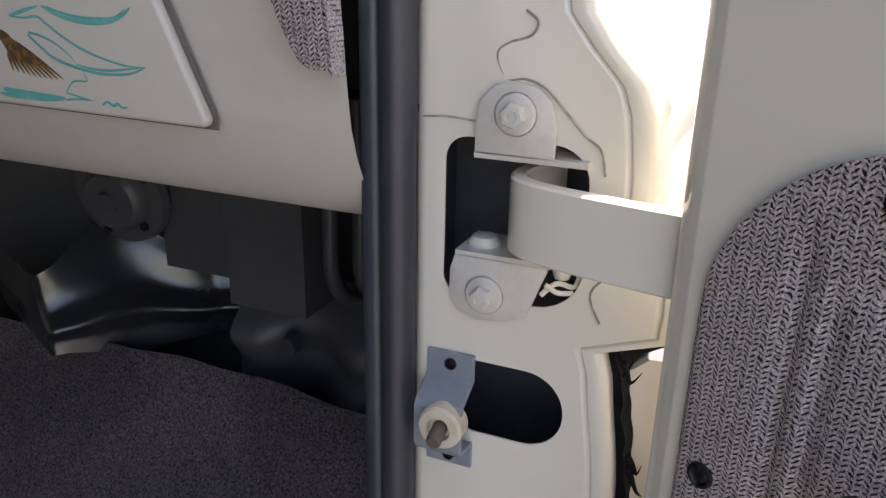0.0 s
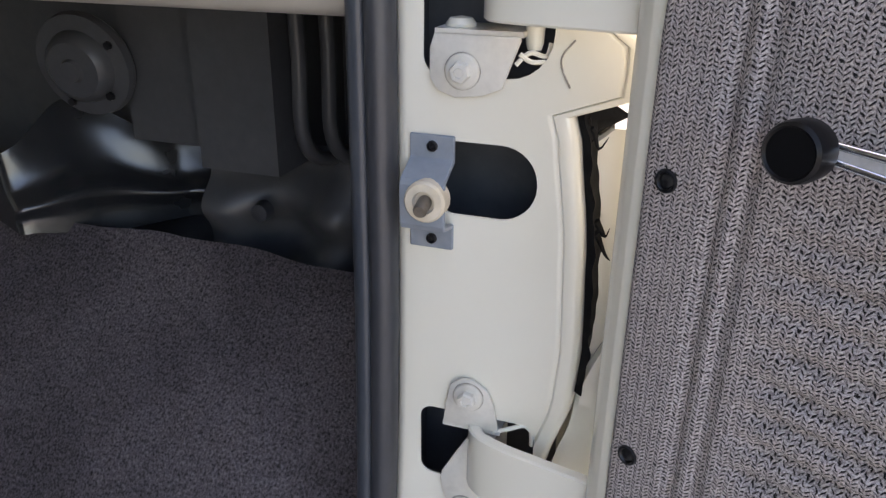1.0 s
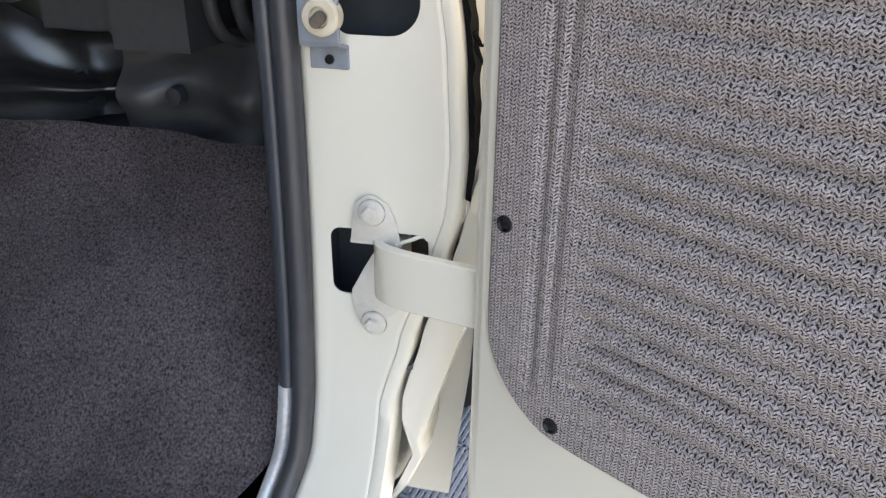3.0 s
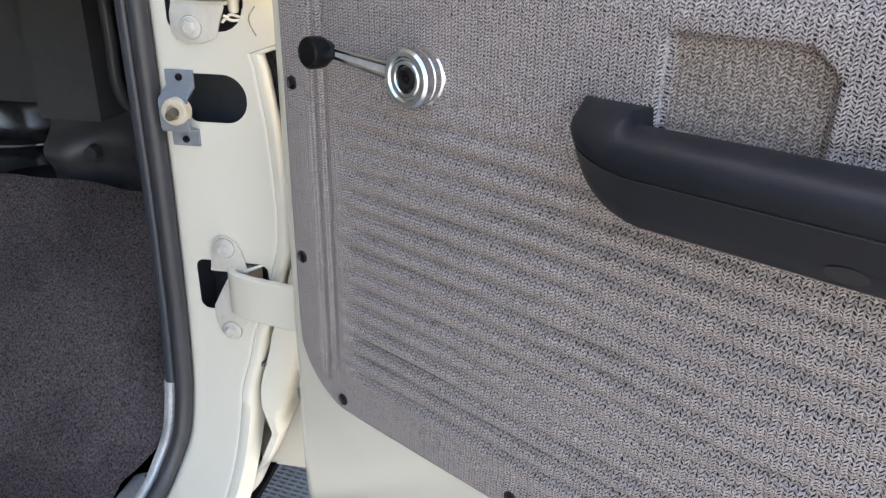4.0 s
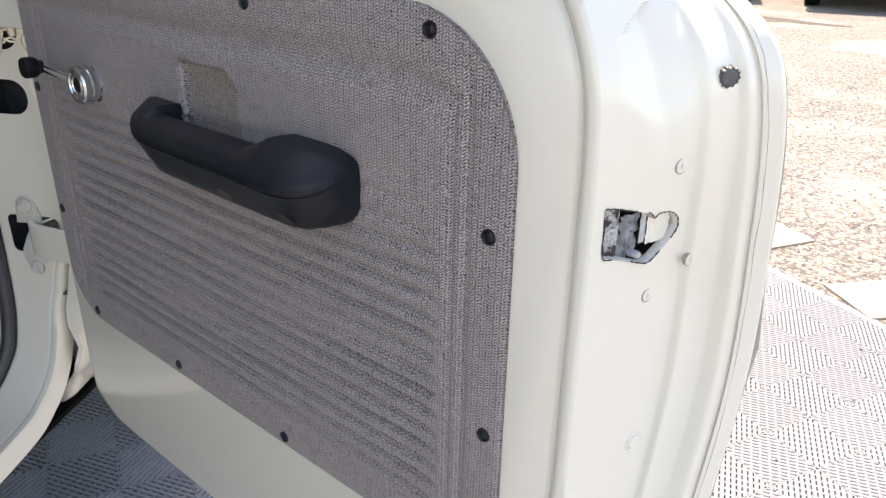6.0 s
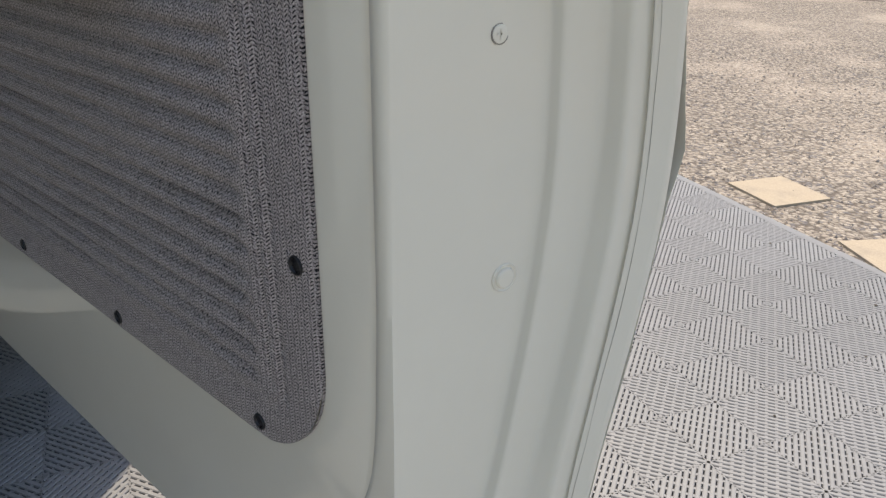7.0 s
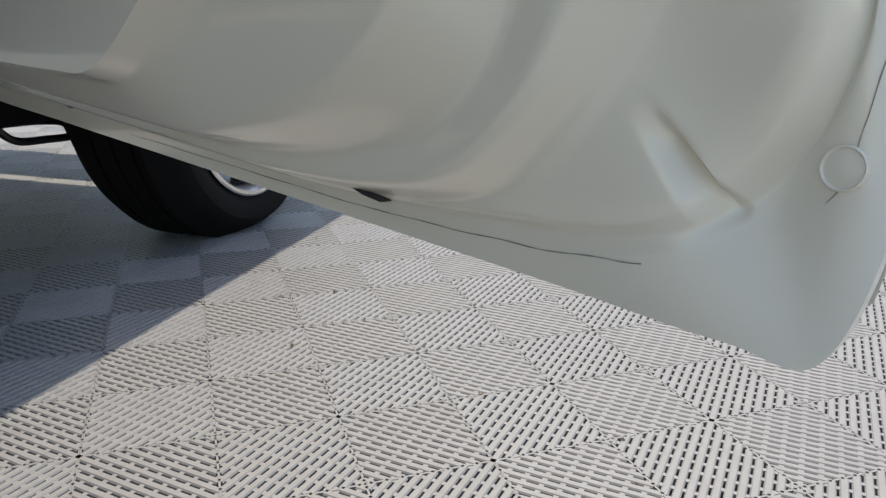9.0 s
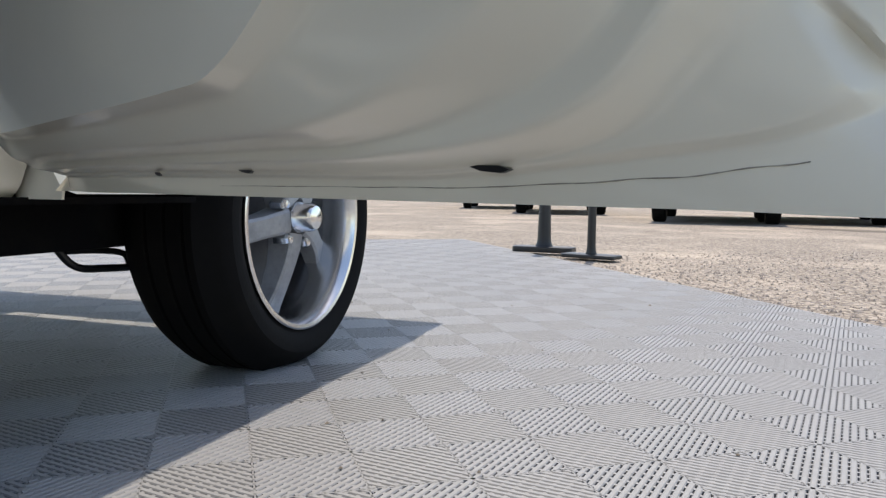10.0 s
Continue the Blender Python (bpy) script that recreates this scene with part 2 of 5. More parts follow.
def empty(name, m, label, category, group="", kind=""):
    ob = new(name)
    ob.empty_display_size = 0.1
    ob.matrix_basis = m
    return tagged(ob, label, category, group, kind)


def rounded(bm, width, seg=2, angle=30):
    es = [e for e in bm.edges if len(e.link_faces) == 2 and e.calc_face_angle(0) > radians(angle)]
    if es:
        bmesh.ops.bevel(bm, geom=es, offset=width, segments=seg, profile=0.5, affect="EDGES", clamp_overlap=True)
    return bm


def box(x0, x1, y0, y1, z0, z1, bevel=0.0, seg=2, into=None):
    bm = bmesh.new()
    vs = [bm.verts.new((x, y, z)) for z in (z0, z1) for x, y in ((x0, y0), (x1, y0), (x1, y1), (x0, y1))]
    for f in ((3, 2, 1, 0), (4, 5, 6, 7), (0, 1, 5, 4), (1, 2, 6, 5), (2, 3, 7, 6), (3, 0, 4, 7)):
        bm.faces.new([vs[i] for i in f])
    if bevel:
        rounded(bm, bevel, seg)
    return merge(into, bm)


def merge(into, bm):
    if into is None:
        return bm
    me = bpy.data.meshes.new("tmp")
    bm.to_mesh(me)
    bm.free()
    into.from_mesh(me)
    bpy.data.meshes.remove(me)
    return into


def prism(points, place, depth, bevel=0.0, seg=2, into=None):
    """A plate: an outline of (u, v) from w = 0 to depth, laid by place(u, v, w)."""
    bm = bmesh.new()
    a = [bm.verts.new(place(u, v, 0)) for u, v in points]
    b = [bm.verts.new(place(u, v, depth)) for u, v in points]
    bm.faces.new(a)
    bm.faces.new(b[::-1])
    for i in range(len(a)):
        j = (i + 1) % len(a)
        bm.faces.new((a[j], a[i], b[i], b[j]))
    bmesh.ops.recalc_face_normals(bm, faces=bm.faces)
    if bevel:
        rounded(bm, bevel, seg, 50)
    return merge(into, bm)


def loft(rings, closed=True, caps=True, into=None):
    bm = bmesh.new()
    vs = [[bm.verts.new(p) for p in ring] for ring in rings]
    n = len(rings[0])
    for r in range(len(vs) - 1):
        for i in range(n if closed else n - 1):
            j = (i + 1) % n
            bm.faces.new((vs[r][i], vs[r][j], vs[r + 1][j], vs[r + 1][i]))
    if caps and closed:
        bm.faces.new(vs[0][::-1])
        bm.faces.new(vs[-1])
    return merge(into, bm)


def smooth_line(points, n):
    """A Catmull-Rom line through the points, n of them evenly in the parameter."""
    p = [Vector(q) for q in points]
    out = []
    for i in range(n):
        t = i / (n - 1) * (len(p) - 1)
        k = min(int(t), len(p) - 2)
        s = t - k
        p0, p1, p2, p3 = p[max(k - 1, 0)], p[k], p[k + 1], p[min(k + 2, len(p) - 1)]
        out.append(0.5 * ((2 * p1) + (p2 - p0) * s + (2 * p0 - 5 * p1 + 4 * p2 - p3) * s * s + (3 * p1 - p0 - 3 * p2 + p3) * s ** 3))
    return out


def tube(path, radius, n=12, squash=1.0, into=None, caps=True):
    path = [Vector(p) for p in path]
    rings = []
    side = None
    for i, p in enumerate(path):
        d = (path[min(i + 1, len(path) - 1)] - path[max(i - 1, 0)]).normalized()
        if side is None:
            side = d.orthogonal().normalized()
        side = (side - d * side.dot(d)).normalized()
        up = d.cross(side)
        r = radius(i / (len(path) - 1)) if callable(radius) else radius
        rings.append([p + side * math.cos(2 * math.pi * k / n) * r + up * math.sin(2 * math.pi * k / n) * r * squash for k in range(n)])
    return loft(rings, True, caps, into)


def lathe(profile, origin, axis, n=24, into=None):
    """A turned shape: (radius, height) along the axis from the origin."""
    axis = Vector(axis).normalized()
    s = axis.orthogonal().normalized()
    u = axis.cross(s)
    o = Vector(origin)
    rings = [[o + axis * h + (s * math.cos(2 * math.pi * k / n) + u * math.sin(2 * math.pi * k / n)) * max(r, 1e-5) for k in range(n)] for r, h in profile]
    return loft(rings, True, True, into)


def carve(bm, *cutters):
    """Cuts the closed cutters out of bm."""
    def held(b):
        me = bpy.data.meshes.new("tmp")
        bmesh.ops.recalc_face_normals(b, faces=b.faces)
        b.to_mesh(me)
        b.free()
        return new("tmp", me)
    ob, others = held(bm), [held(c) for c in cutters]
    for c in others:
        md = ob.modifiers.new("cut", "BOOLEAN")
        md.operation, md.object, md.solver = "DIFFERENCE", c, "EXACT"
    bpy.context.view_layer.update()
    done = bpy.data.meshes.new_from_object(ob.evaluated_get(bpy.context.evaluated_depsgraph_get()))
    out = bmesh.new()
    out.from_mesh(done)
    for o in (ob, *others):
        me = o.data
        bpy.data.objects.remove(o)
        bpy.data.meshes.remove(me)
    bpy.data.meshes.remove(done)
    return out


def round_rect(u0, u1, v0, v1, r, n=6):
    """An outline with rounded corners; r is one radius or four (from u0 v0, counter-clockwise)."""
    r = r if isinstance(r, tuple) else (r,) * 4
    out = []
    for (u, v, a), q in zip(((u0, v0, 180), (u1, v0, 270), (u1, v1, 0), (u0, v1, 90)), r):
        cu, cv = u + (q if u == u0 else -q), v + (q if v == v0 else -q)
        out += [(cu + q * math.cos(radians(a + 90 * k / n)), cv + q * math.sin(radians(a + 90 * k / n))) for k in range(n + 1)]
    return out


def lerp_table(x, table):
    if x <= table[0][0]:
        return table[0][1]
    for (x0, y0), (x1, y1) in zip(table, table[1:]):
        if x <= x1:
            s = (x - x0) / (x1 - x0)
            return y0 + (y1 - y0) * (s * s * (3 - 2 * s) * 0.4 + s * 0.6)
    return table[-1][1]


def screw(name, centre, axis, parent, r=0.007, label=""):
    """A recessed cup washer with a cross-headed screw."""
    prof = [(0, 0), (r, 0), (r, -0.0006), (r * 0.93, -0.0016), (r * 0.74, -0.0017), (r * 0.62, -0.0004), (r * 0.55, -0.0006), (r * 0.4, -0.0012), (0, -0.0013)]
    bm = lathe([(a, -h) for a, h in prof], centre, axis, 18)
    ax = Vector(axis).normalized()
    s = Vector((0, 0, 1)) if abs(ax.z) < 0.9 else Vector((1, 0, 0))
    u = ax.cross(s).normalized()
    o = Vector(centre) + ax * 0.0014
    for d, e in ((s, u), (u, s)):
        q = [o + d * r * 0.32 * i + e * r * 0.07 * j for i, j in ((-1, -1), (1, -1), (1, 1), (-1, 1))]
        bm.faces.new([bm.verts.new(v) for v in q])
    return part(name, bm, SCREW_BLACK, parent, label)


def hex_bolt(name, centre, axis, parent, r=0.0075, material=None):
    bm = lathe([(0, 0), (r * 1.42, 0), (r * 1.42, 0.0014), (r * 1.30, 0.0022), (r * 0.95, 0.0026)], centre, axis, 24)
    lathe([(r * 0.88, 0.0022), (r * 0.88, 0.0062), (r * 0.76, 0.0076), (r * 0.45, 0.0078), (r * 0.38, 0.0070), (0, 0.0070)], centre, axis, 6, bm)
    part("grime_ring", lathe([(0, -0.0008), (r * 1.52, -0.0008), (r * 1.52, 0.0002), (r * 1.40, 0.0004), (0, 0.0004)], centre, axis, 24), SEAM, parent, "grime round a bolt")
    return part(name, bm, material or GRIMY, parent, "painted hexagon head bolt with washer", sharp=25)


# ---- the open door: x runs from the hinge edge to the latch edge, the inner face looks to -y
HEM_Y = [(0.355, 0.064), (0.372, 0.076), (0.40, 0.086), (0.44, 0.093), (0.51, 0.103), (0.57, 0.115), (0.65, 0.129), (0.74, 0.138), (0.77, 0.149), (0.81, 0.136), (0.84, 0.127),
         (0.89, 0.124), (0.96, 0.112), (1.05, 0.106), (1.3, 0.10)]
# matched points of the flat inner face and of the outer hem, from the top of the hinge edge round to the top of the latch edge
RIM = [((0.026, 1.16), (0.009, 1.16)), ((0.026, 0.90), (0.009, 0.90)), ((0.026, 0.60), (0.009, 0.60)), ((0.027, 0.47), (0.010, 0.455)),
       ((0.038, 0.435), (0.020, 0.410)), ((0.065, 0.414), (0.048, 0.371)), ((0.11, 0.407), (0.10, 0.357)), ((0.30, 0.406), (0.30, 0.356)),
       ((0.50, 0.406), (0.52, 0.356)), ((0.565, 0.411), (0.66, 0.356)), ((0.63, 0.442), (0.755, 0.356)), ((0.69, 0.470), (0.812, 0.3555)),
       ((0.742, 0.496), (0.8365, 0.3590)), ((0.768, 0.522), (0.8405, 0.405)), ((0.777, 0.555), (0.832, 0.462)), ((0.779, 0.62), (0.834, 0.57)),
       ((0.779, 0.75), (0.8425, 0.74)), ((0.779, 0.88), (0.8435, 0.87)), ((0.778, 0.945), (0.8405, 0.945)), ((0.773, 0.981), (0.830, 0.987)),
       ((0.762, 1.012), (0.808, 1.012)), ((0.749, 1.036), (0.774, 1.032)), ((0.743, 1.06), (0.756, 1.052)), ((0.742, 1.16), (0.752, 1.16))]
N_RIM = 720
RIM_IN = smooth_line([(a[0], 0, a[1]) for a, b in RIM], N_RIM)
RIM_OUT = smooth_line([(b[0], 0, b[1]) for a, b in RIM], N_RIM)
FLAT = 0.004
# the pressed section at places along the rim: share of the way to the hem, share of the depth
HINGE_CUT = [(0, 0), (0.35, 0.015), (0.65, 0.045), (0.86, 0.085), (0.97, 0.14), (1, 0.22), (1, 0.4), (1, 0.6), (1, 0.8), (1, 0.9), (1, 1)]
SILL_CUT = [(0, 0), (0.08, 0.22), (0.25, 0.32), (0.40, 0.42), (0.48, 0.68), (0.60, 0.70), (0.67, 0.93), (0.72, 0.95), (0.75, 1.0), (0.85, 1.0), (1, 1)]
TOE_CUT = [(0, 0), (0.08, 0.22), (0.26, 0.31), (0.44, 0.38), (0.55, 0.68), (0.68, 0.69), (0.77, 0.93), (0.80, 0.95), (0.83, 1.0), (0.88, 1.0), (1, 1)]
FOOT_CUT = [(0, 0), (0.07, 0.22), (0.25, 0.29), (0.43, 0.35), (0.57, 0.68), (0.69, 0.68), (0.76, 0.92), (0.80, 0.94), (0.83, 1.0), (0.88, 1.0), (1, 1)]
HEEL_CUT = [(0, 0), (0.06, 0.20), (0.20, 0.26), (0.33, 0.32), (0.45, 0.68), (0.54, 0.67), (0.60, 0.92), (0.78, 1.0), (0.81, 1.05), (0.85, 1.06), (1, 1)]
CORNER_CUT = [(0, 0), (0.05, 0.19), (0.09, 0.25), (0.13, 0.33), (0.21, 0.69), (0.37, 0.67), (0.45, 0.95), (0.70, 1.06), (0.75, 1.26), (0.78, 1.24), (1, 1)]
KNEE_CUT = [(0, 0), (0.04, 0.12), (0.055, 0.17), (0.075, 0.24), (0.14, 0.54), (0.33, 0.53), (0.42, 0.74), (0.76, 0.77), (0.81, 0.97), (0.835, 0.94), (1, 1)]
LOW_CUT = [(0, 0), (0.03, 0.08), (0.06, 0.20), (0.10, 0.34), (0.19, 0.58), (0.36, 0.575), (0.47, 0.76), (0.80, 0.775), (0.855, 0.95), (0.88, 0.92), (1, 1)]
LATCH_CUT = [(0, 0), (0.04, 0.06), (0.12, 0.25), (0.20, 0.45), (0.30, 0.64), (0.43, 0.64), (0.55, 0.81), (0.80, 0.82), (0.85, 0.93), (0.875, 0.905), (1, 1)]
UPPER_CUT = [(0, 0), (0.04, 0.05), (0.16, 0.21), (0.29, 0.36), (0.45, 0.58), (0.55, 0.62), (0.66, 0.82), (0.77, 0.85), (0.82, 0.94), (0.85, 0.92), (1, 1)]
CUTS = [(0, HINGE_CUT), (4, HINGE_CUT), (6, SILL_CUT), (7, SILL_CUT), (9, TOE_CUT), (10, FOOT_CUT), (11, HEEL_CUT), (12, CORNER_CUT), (13, KNEE_CUT), (14, LOW_CUT), (15.5, LATCH_CUT), (18, UPPER_CUT), (23, UPPER_CUT)]
LEVELS = 10


def ring_of(level):
    """The line of one level round the whole rim."""
    line = []
    for k, (a, b) in enumerate(RIM):
        for (k0, c0), (k1, c1) in zip(CUTS, CUTS[1:]):
            if k <= k1:
                break
        t = min(1, max(0, (k - k0) / (k1 - k0)))
        w, h = (c0[level][n] + (c1[level][n] - c0[level][n]) * t for n in (0, 1))
        line.append((a[0] + (b[0] - a[0]) * w, FLAT + (lerp_table(b[1], HEM_Y) - FLAT) * h, a[1] + (b[1] - a[1]) * w))
    return smooth_line(line, N_RIM)


RINGS = [ring_of(level) for level in range(LEVELS + 1)]


def rim_point(i, s):
    """A place on the pressed edge: i along the rim, s across it from the flat face (0) to the hem (LEVELS)."""
    p = Vector()
    for d in (-0.16, -0.08, 0.0, 0.08, 0.16):
        q = min(LEVELS, max(0, s + d * (0 < s < LEVELS)))
        j = min(LEVELS - 1, int(q))
        p += RINGS[j][i].lerp(RINGS[j + 1][i], q - j) / 5
    return p


def rim_near(x, z, first=0):
    """The place on the pressed edge that lies at x, z."""
    return min((rim_point(i, k / 6) for i in range(0, N_RIM, 4) for k in range(6 * first, 6 * LEVELS + 1)), key=lambda p: (p.x - x) ** 2 + (p.z - z) ** 2)


# outline of the fabric card
CARD = round_rect(0.0335, 0.7255, 0.573, 1.008, (0.075, 0.075, 0.095, 0.078), 14)


def door_shell():
    rings = []
    n = N_RIM
    # a shallow pressed line just inside the rim, along the latch edge and round its upper corner
    for off, dip in ((0.0165, 0.0), (0.0145, 0.0022), (0.0128, 0.0034), (0.011, 0.001), (0.0095, -0.0012), (0.006, -0.0016), (0.003, -0.0013)):
        ring = []
        for i, p in enumerate(RIM_IN):
            d = (RIM_IN[min(i + 1, n - 1)] - RIM_IN[max(i - 1, 0)]).normalized()
            inward = Vector((-d.z, 0, d.x))
            u = i / (n - 1)
            k = min(max((u - 0.60) / 0.07, 0), 1) * (1 if u < 0.95 else max(0, 1 - (u - 0.95) / 0.04))
            away = min(max((0.69 - u) / 0.08, 0), 1) ** 2 * min(max((u - 0.50) / 0.08, 0), 1)
            q = p + inward * (off * (0.3 + 0.7 * k) + 0.030 * away * min(1, off / 0.006))
            ring.append(Vector((q.x, FLAT + dip * k, q.z)))
        rings.append(ring)
    for k in range(8 * LEVELS + 1):
        rings.append([rim_point(i, k / 8) for i in range(N_RIM)])
    rings.append([b + Vector((0, 0.004, 0)) for b in RINGS[-1]])
    bm = loft(rings, closed=False, caps=False)
    bm.verts.ensure_lookup_table()
    # flat sheet between the rim and an opening behind the card
    front = [bm.verts[i] for i in range(n)]
    inner = [bm.verts.new((0.3795 + (x - 0.3795) * 0.985, FLAT, 0.7905 + (z - 0.7905) * 0.985)) for x, z in CARD]
    edges = [bm.edges.get((a, b)) for a, b in zip(front, front[1:])] + [bm.edges.new((front[-1], front[0]))]
    edges += [bm.edges.new((inner[i], inner[(i + 1) % len(inner)])) for i in range(len(inner))]
    bmesh.ops.triangle_fill(bm, use_beauty=True, edges=edges)
    return bm


def door_skin():
    """The outer sheet, closed to a thin solid by its inside."""
    bm = bmesh.new()
    for off in (0.0042, 0.0062):
        cols = []
        for k in range(61):
            z = 0.356 + (1.16 - 0.356) * k / 60
            side = sorted((p.z, p.x) for p in RIM_OUT if p.x > 0.7)
            x1 = max(0.70, np.interp(z, [q[0] for q in side], [q[1] for q in side]))
            xs = [0.0115 + (x1 - 0.0115) * i / 8 for i in range(9)]
            cols.append([(x, lerp_table(z, HEM_Y) + off + 0.006 * math.sin(math.pi * i / 8), z) for i, x in enumerate(xs)])
        loft(cols, False, False, bm)
    return bm


door = empty("car_door", pose(0.43, 0.04, 0.362), "open cream painted off-road vehicle door with grey fabric trim", "car door")
bm = door_shell()


# outline of the torn latch opening on the latch edge, as (y, z): a box with an ear
LATCH = [(0.0112, 0.9032), (0.0200, 0.9018), (0.0300, 0.8990), (0.0400, 0.8962), (0.0470, 0.8940), (0.0495, 0.8905), (0.0530, 0.8925), (0.0575, 0.8930), (0.0640, 0.8915), (0.0688, 0.8872), (0.0698, 0.8805),
         (0.0645, 0.8730), (0.0567, 0.8660), (0.0488, 0.8607), (0.0390, 0.8632), (0.0290, 0.8668), (0.0210, 0.8690), (0.0132, 0.8718), (0.0118, 0.8880)]


def on_line(y, z, outline):
    """The nearest place on a closed outline, and whether the point lies within it."""
    best, inside = None, False
    for (y0, z0), (y1, z1) in zip(outline, outline[1:] + outline[:1]):
        t = min(1, max(0, ((y - y0) * (y1 - y0) + (z - z0) * (z1 - z0)) / ((y1 - y0) ** 2 + (z1 - z0) ** 2)))
        q = (y0 + (y1 - y0) * t, z0 + (z1 - z0) * t)
        d = math.hypot(y - q[0], z - q[1])
        if best is None or d < best[0]:
            best = (d, q)
        if (z0 > z) != (z1 > z) and y < y0 + (z - z0) / (z1 - z0) * (y1 - y0):
            inside = not inside
    return best, inside


# shallow scoop pressed into the upper latch edge, pointed at its lower end
for v in bm.verts:
    if v.co.x > 0.775 and 0.925 < v.co.z < 1.10 and 0.012 < v.co.y < 0.085:
        half = min(0.027, (v.co.z - 0.925) * 0.62)
        v.co.x -= 0.30 * max(0, half - abs(v.co.y - 0.050 + 0.10 * (v.co.z - 0.925))) ** 1.3 * 2.2
# tapering crease pressed into the lower corner, deepest along its upper edge
C0, C1 = Vector((0.7868, 0.4090)), Vector((0.8085, 0.3835))
for v in bm.verts:
    if 0.76 < v.co.x < 0.825 and 0.37 < v.co.z < 0.42 and v.co.y > 0.04:
        p, d = Vector((v.co.x, v.co.z)) - C0, (C1 - C0).normalized()
        t, side = p.dot(d) / (C1 - C0).length, p.dot(Vector((-d.y, d.x)))
        if 0 < t < 1:
            wide = 0.0045 + 0.0050 * t
            k = 1 + side / wide if -wide < side < 0 else max(0, 1 - side / 0.0030) if side >= 0 else 0
            v.co.y += 0.0058 * k * min(1, 4 * t, 4 * (1 - t))
hole = []
for f in bm.faces:
    c = f.calc_center_median()
    if c.x > 0.775 and 0.005 < c.y < 0.078 and 0.855 < c.z < 0.91 and on_line(c.y, c.z, LATCH)[1]:
        hole.append(f)
bmesh.ops.delete(bm, geom=hole, context="FACES")
for v in bm.verts:
    if v.is_boundary and v.co.x > 0.775 and 0.005 < v.co.y < 0.078 and 0.855 < v.co.z < 0.91:
        y, z = on_line(v.co.y, v.co.z, LATCH)[0][1]
        v.co = Vector((v.co.x + 0.345 * (y - v.co.y), y, z))
shell = part("inner_shell", bm, CREAM, door, "cream painted pressed steel inner door panel", local=False, sharp=50)
part("outer_skin", door_skin(), CREAM, door, "cream painted outer door skin", local=False)

def end_at(y, z):
    """A place on the latch face of the door and the way out of it."""
    p = min((rim_point(i, k / 8) for i in range(N_RIM * 14 // 23, N_RIM * 20 // 23, 2) for k in range(8, 8 * LEVELS)), key=lambda p: (p.y - y) ** 2 + (p.z - z) ** 2)
    return p, Vector((0.97, -0.22, 0))


# latch opening, with bare chipped metal and a dark inside
r = random.Random(3)
on_end = lambda y, z, deep=0.0: Vector((0.7780 + 0.345 * y - 0.94 * deep, y + 0.30 * deep, z))
rim = [(p.x, p.y) for p in smooth_line([(y, z, 0) for y, z in LATCH + LATCH[:1]], 120)]
rag = [0.0009 * r.random() ** 2 for _ in rim]
bm = loft([[on_end(y + (0.04 - y) * k, z + (0.882 - z) * k, d + 0.3 * g) for (y, z), g in zip(rim, rag)] for k, d in ((-0.006, -0.0003), (0.012, 0.0004), (0.035, 0.0012), (0.045, 0.006))], True, False)
part("latch_opening_edge", bm, GRIMY, shell, "chipped bare metal edge of the latch opening", local=False)
chips = [rim[k:k + 17] for k in (0, 22, 38, 52, 74, 100)]
for chip in chips:
    line = [on_end(y + 0.0004 * r.random(), z + 0.0004 * r.random(), -0.0004) for y, z in chip]
    part("chipped_paint", tube(line, lambda t: 0.00045 * (0.3 + abs(math.sin(14 * t))), 5), SCREW_BLACK, shell, "dark chipped paint edge", local=False)
bm = box(0.745, 0.748, 0.0085, 0.083, 0.85, 0.912)
for q in ((0.748, 0.776, 0.0085, 0.0095, 0.85, 0.912), (0.748, 0.788, 0.082, 0.083, 0.85, 0.912), (0.748, 0.777, 0.0095, 0.082, 0.85, 0.852), (0.748, 0.777, 0.0095, 0.082, 0.910, 0.912)):
    box(*q, into=bm)
part("latch_well", bm, CAVITY, shell, "dark inside of the latch opening", local=False)


def dented(y0, y1, z0, z1, deep, seed, amp=0.0022, n=14):
    """A battered sheet inside the opening."""
    b = loft([[on_end(y0 + (y1 - y0) * i / n, z0 + (z1 - z0) * j / n, deep + amp * noise.noise(Vector((i * 0.55, j * 0.5, seed)))) for i in range(n + 1)] for j in range(n + 1)], False, False)
    bmesh.ops.solidify(b, geom=b.faces[:] + b.edges[:] + b.verts[:], thickness=0.001)
    return b


part("latch_plate", dented(0.0100, 0.0275, 0.868, 0.905, 0.0050, 1), SCRATCHED, shell, "scratched light grey latch metal", local=False)
part("latch_plate", dented(0.0310, 0.0460, 0.864, 0.892, 0.0085, 5, 0.004), GREY_METAL, shell, "worn dark grey latch metal", local=False)
part("latch_claw", dented(0.0430, 0.0475, 0.874, 0.897, 0.0035, 8, 0.001), SCUFF, shell, "worn edge of the latch claw", local=False)
part("latch_stop", dented(0.0490, 0.0665, 0.872, 0.8945, 0.0040, 9, 0.0012), CREAM, shell, "cream painted plate inside the latch opening", local=False)
part("latch_pin", lathe([(0, 0), (0.0026, 0), (0.0026, 0.008), (0.0016, 0.0095), (0, 0.0095)], on_end(0.041, 0.8665, 0.0095), (1, -0.2, 0.1), 14), SCUFF, shell, "worn latch pin", local=False)


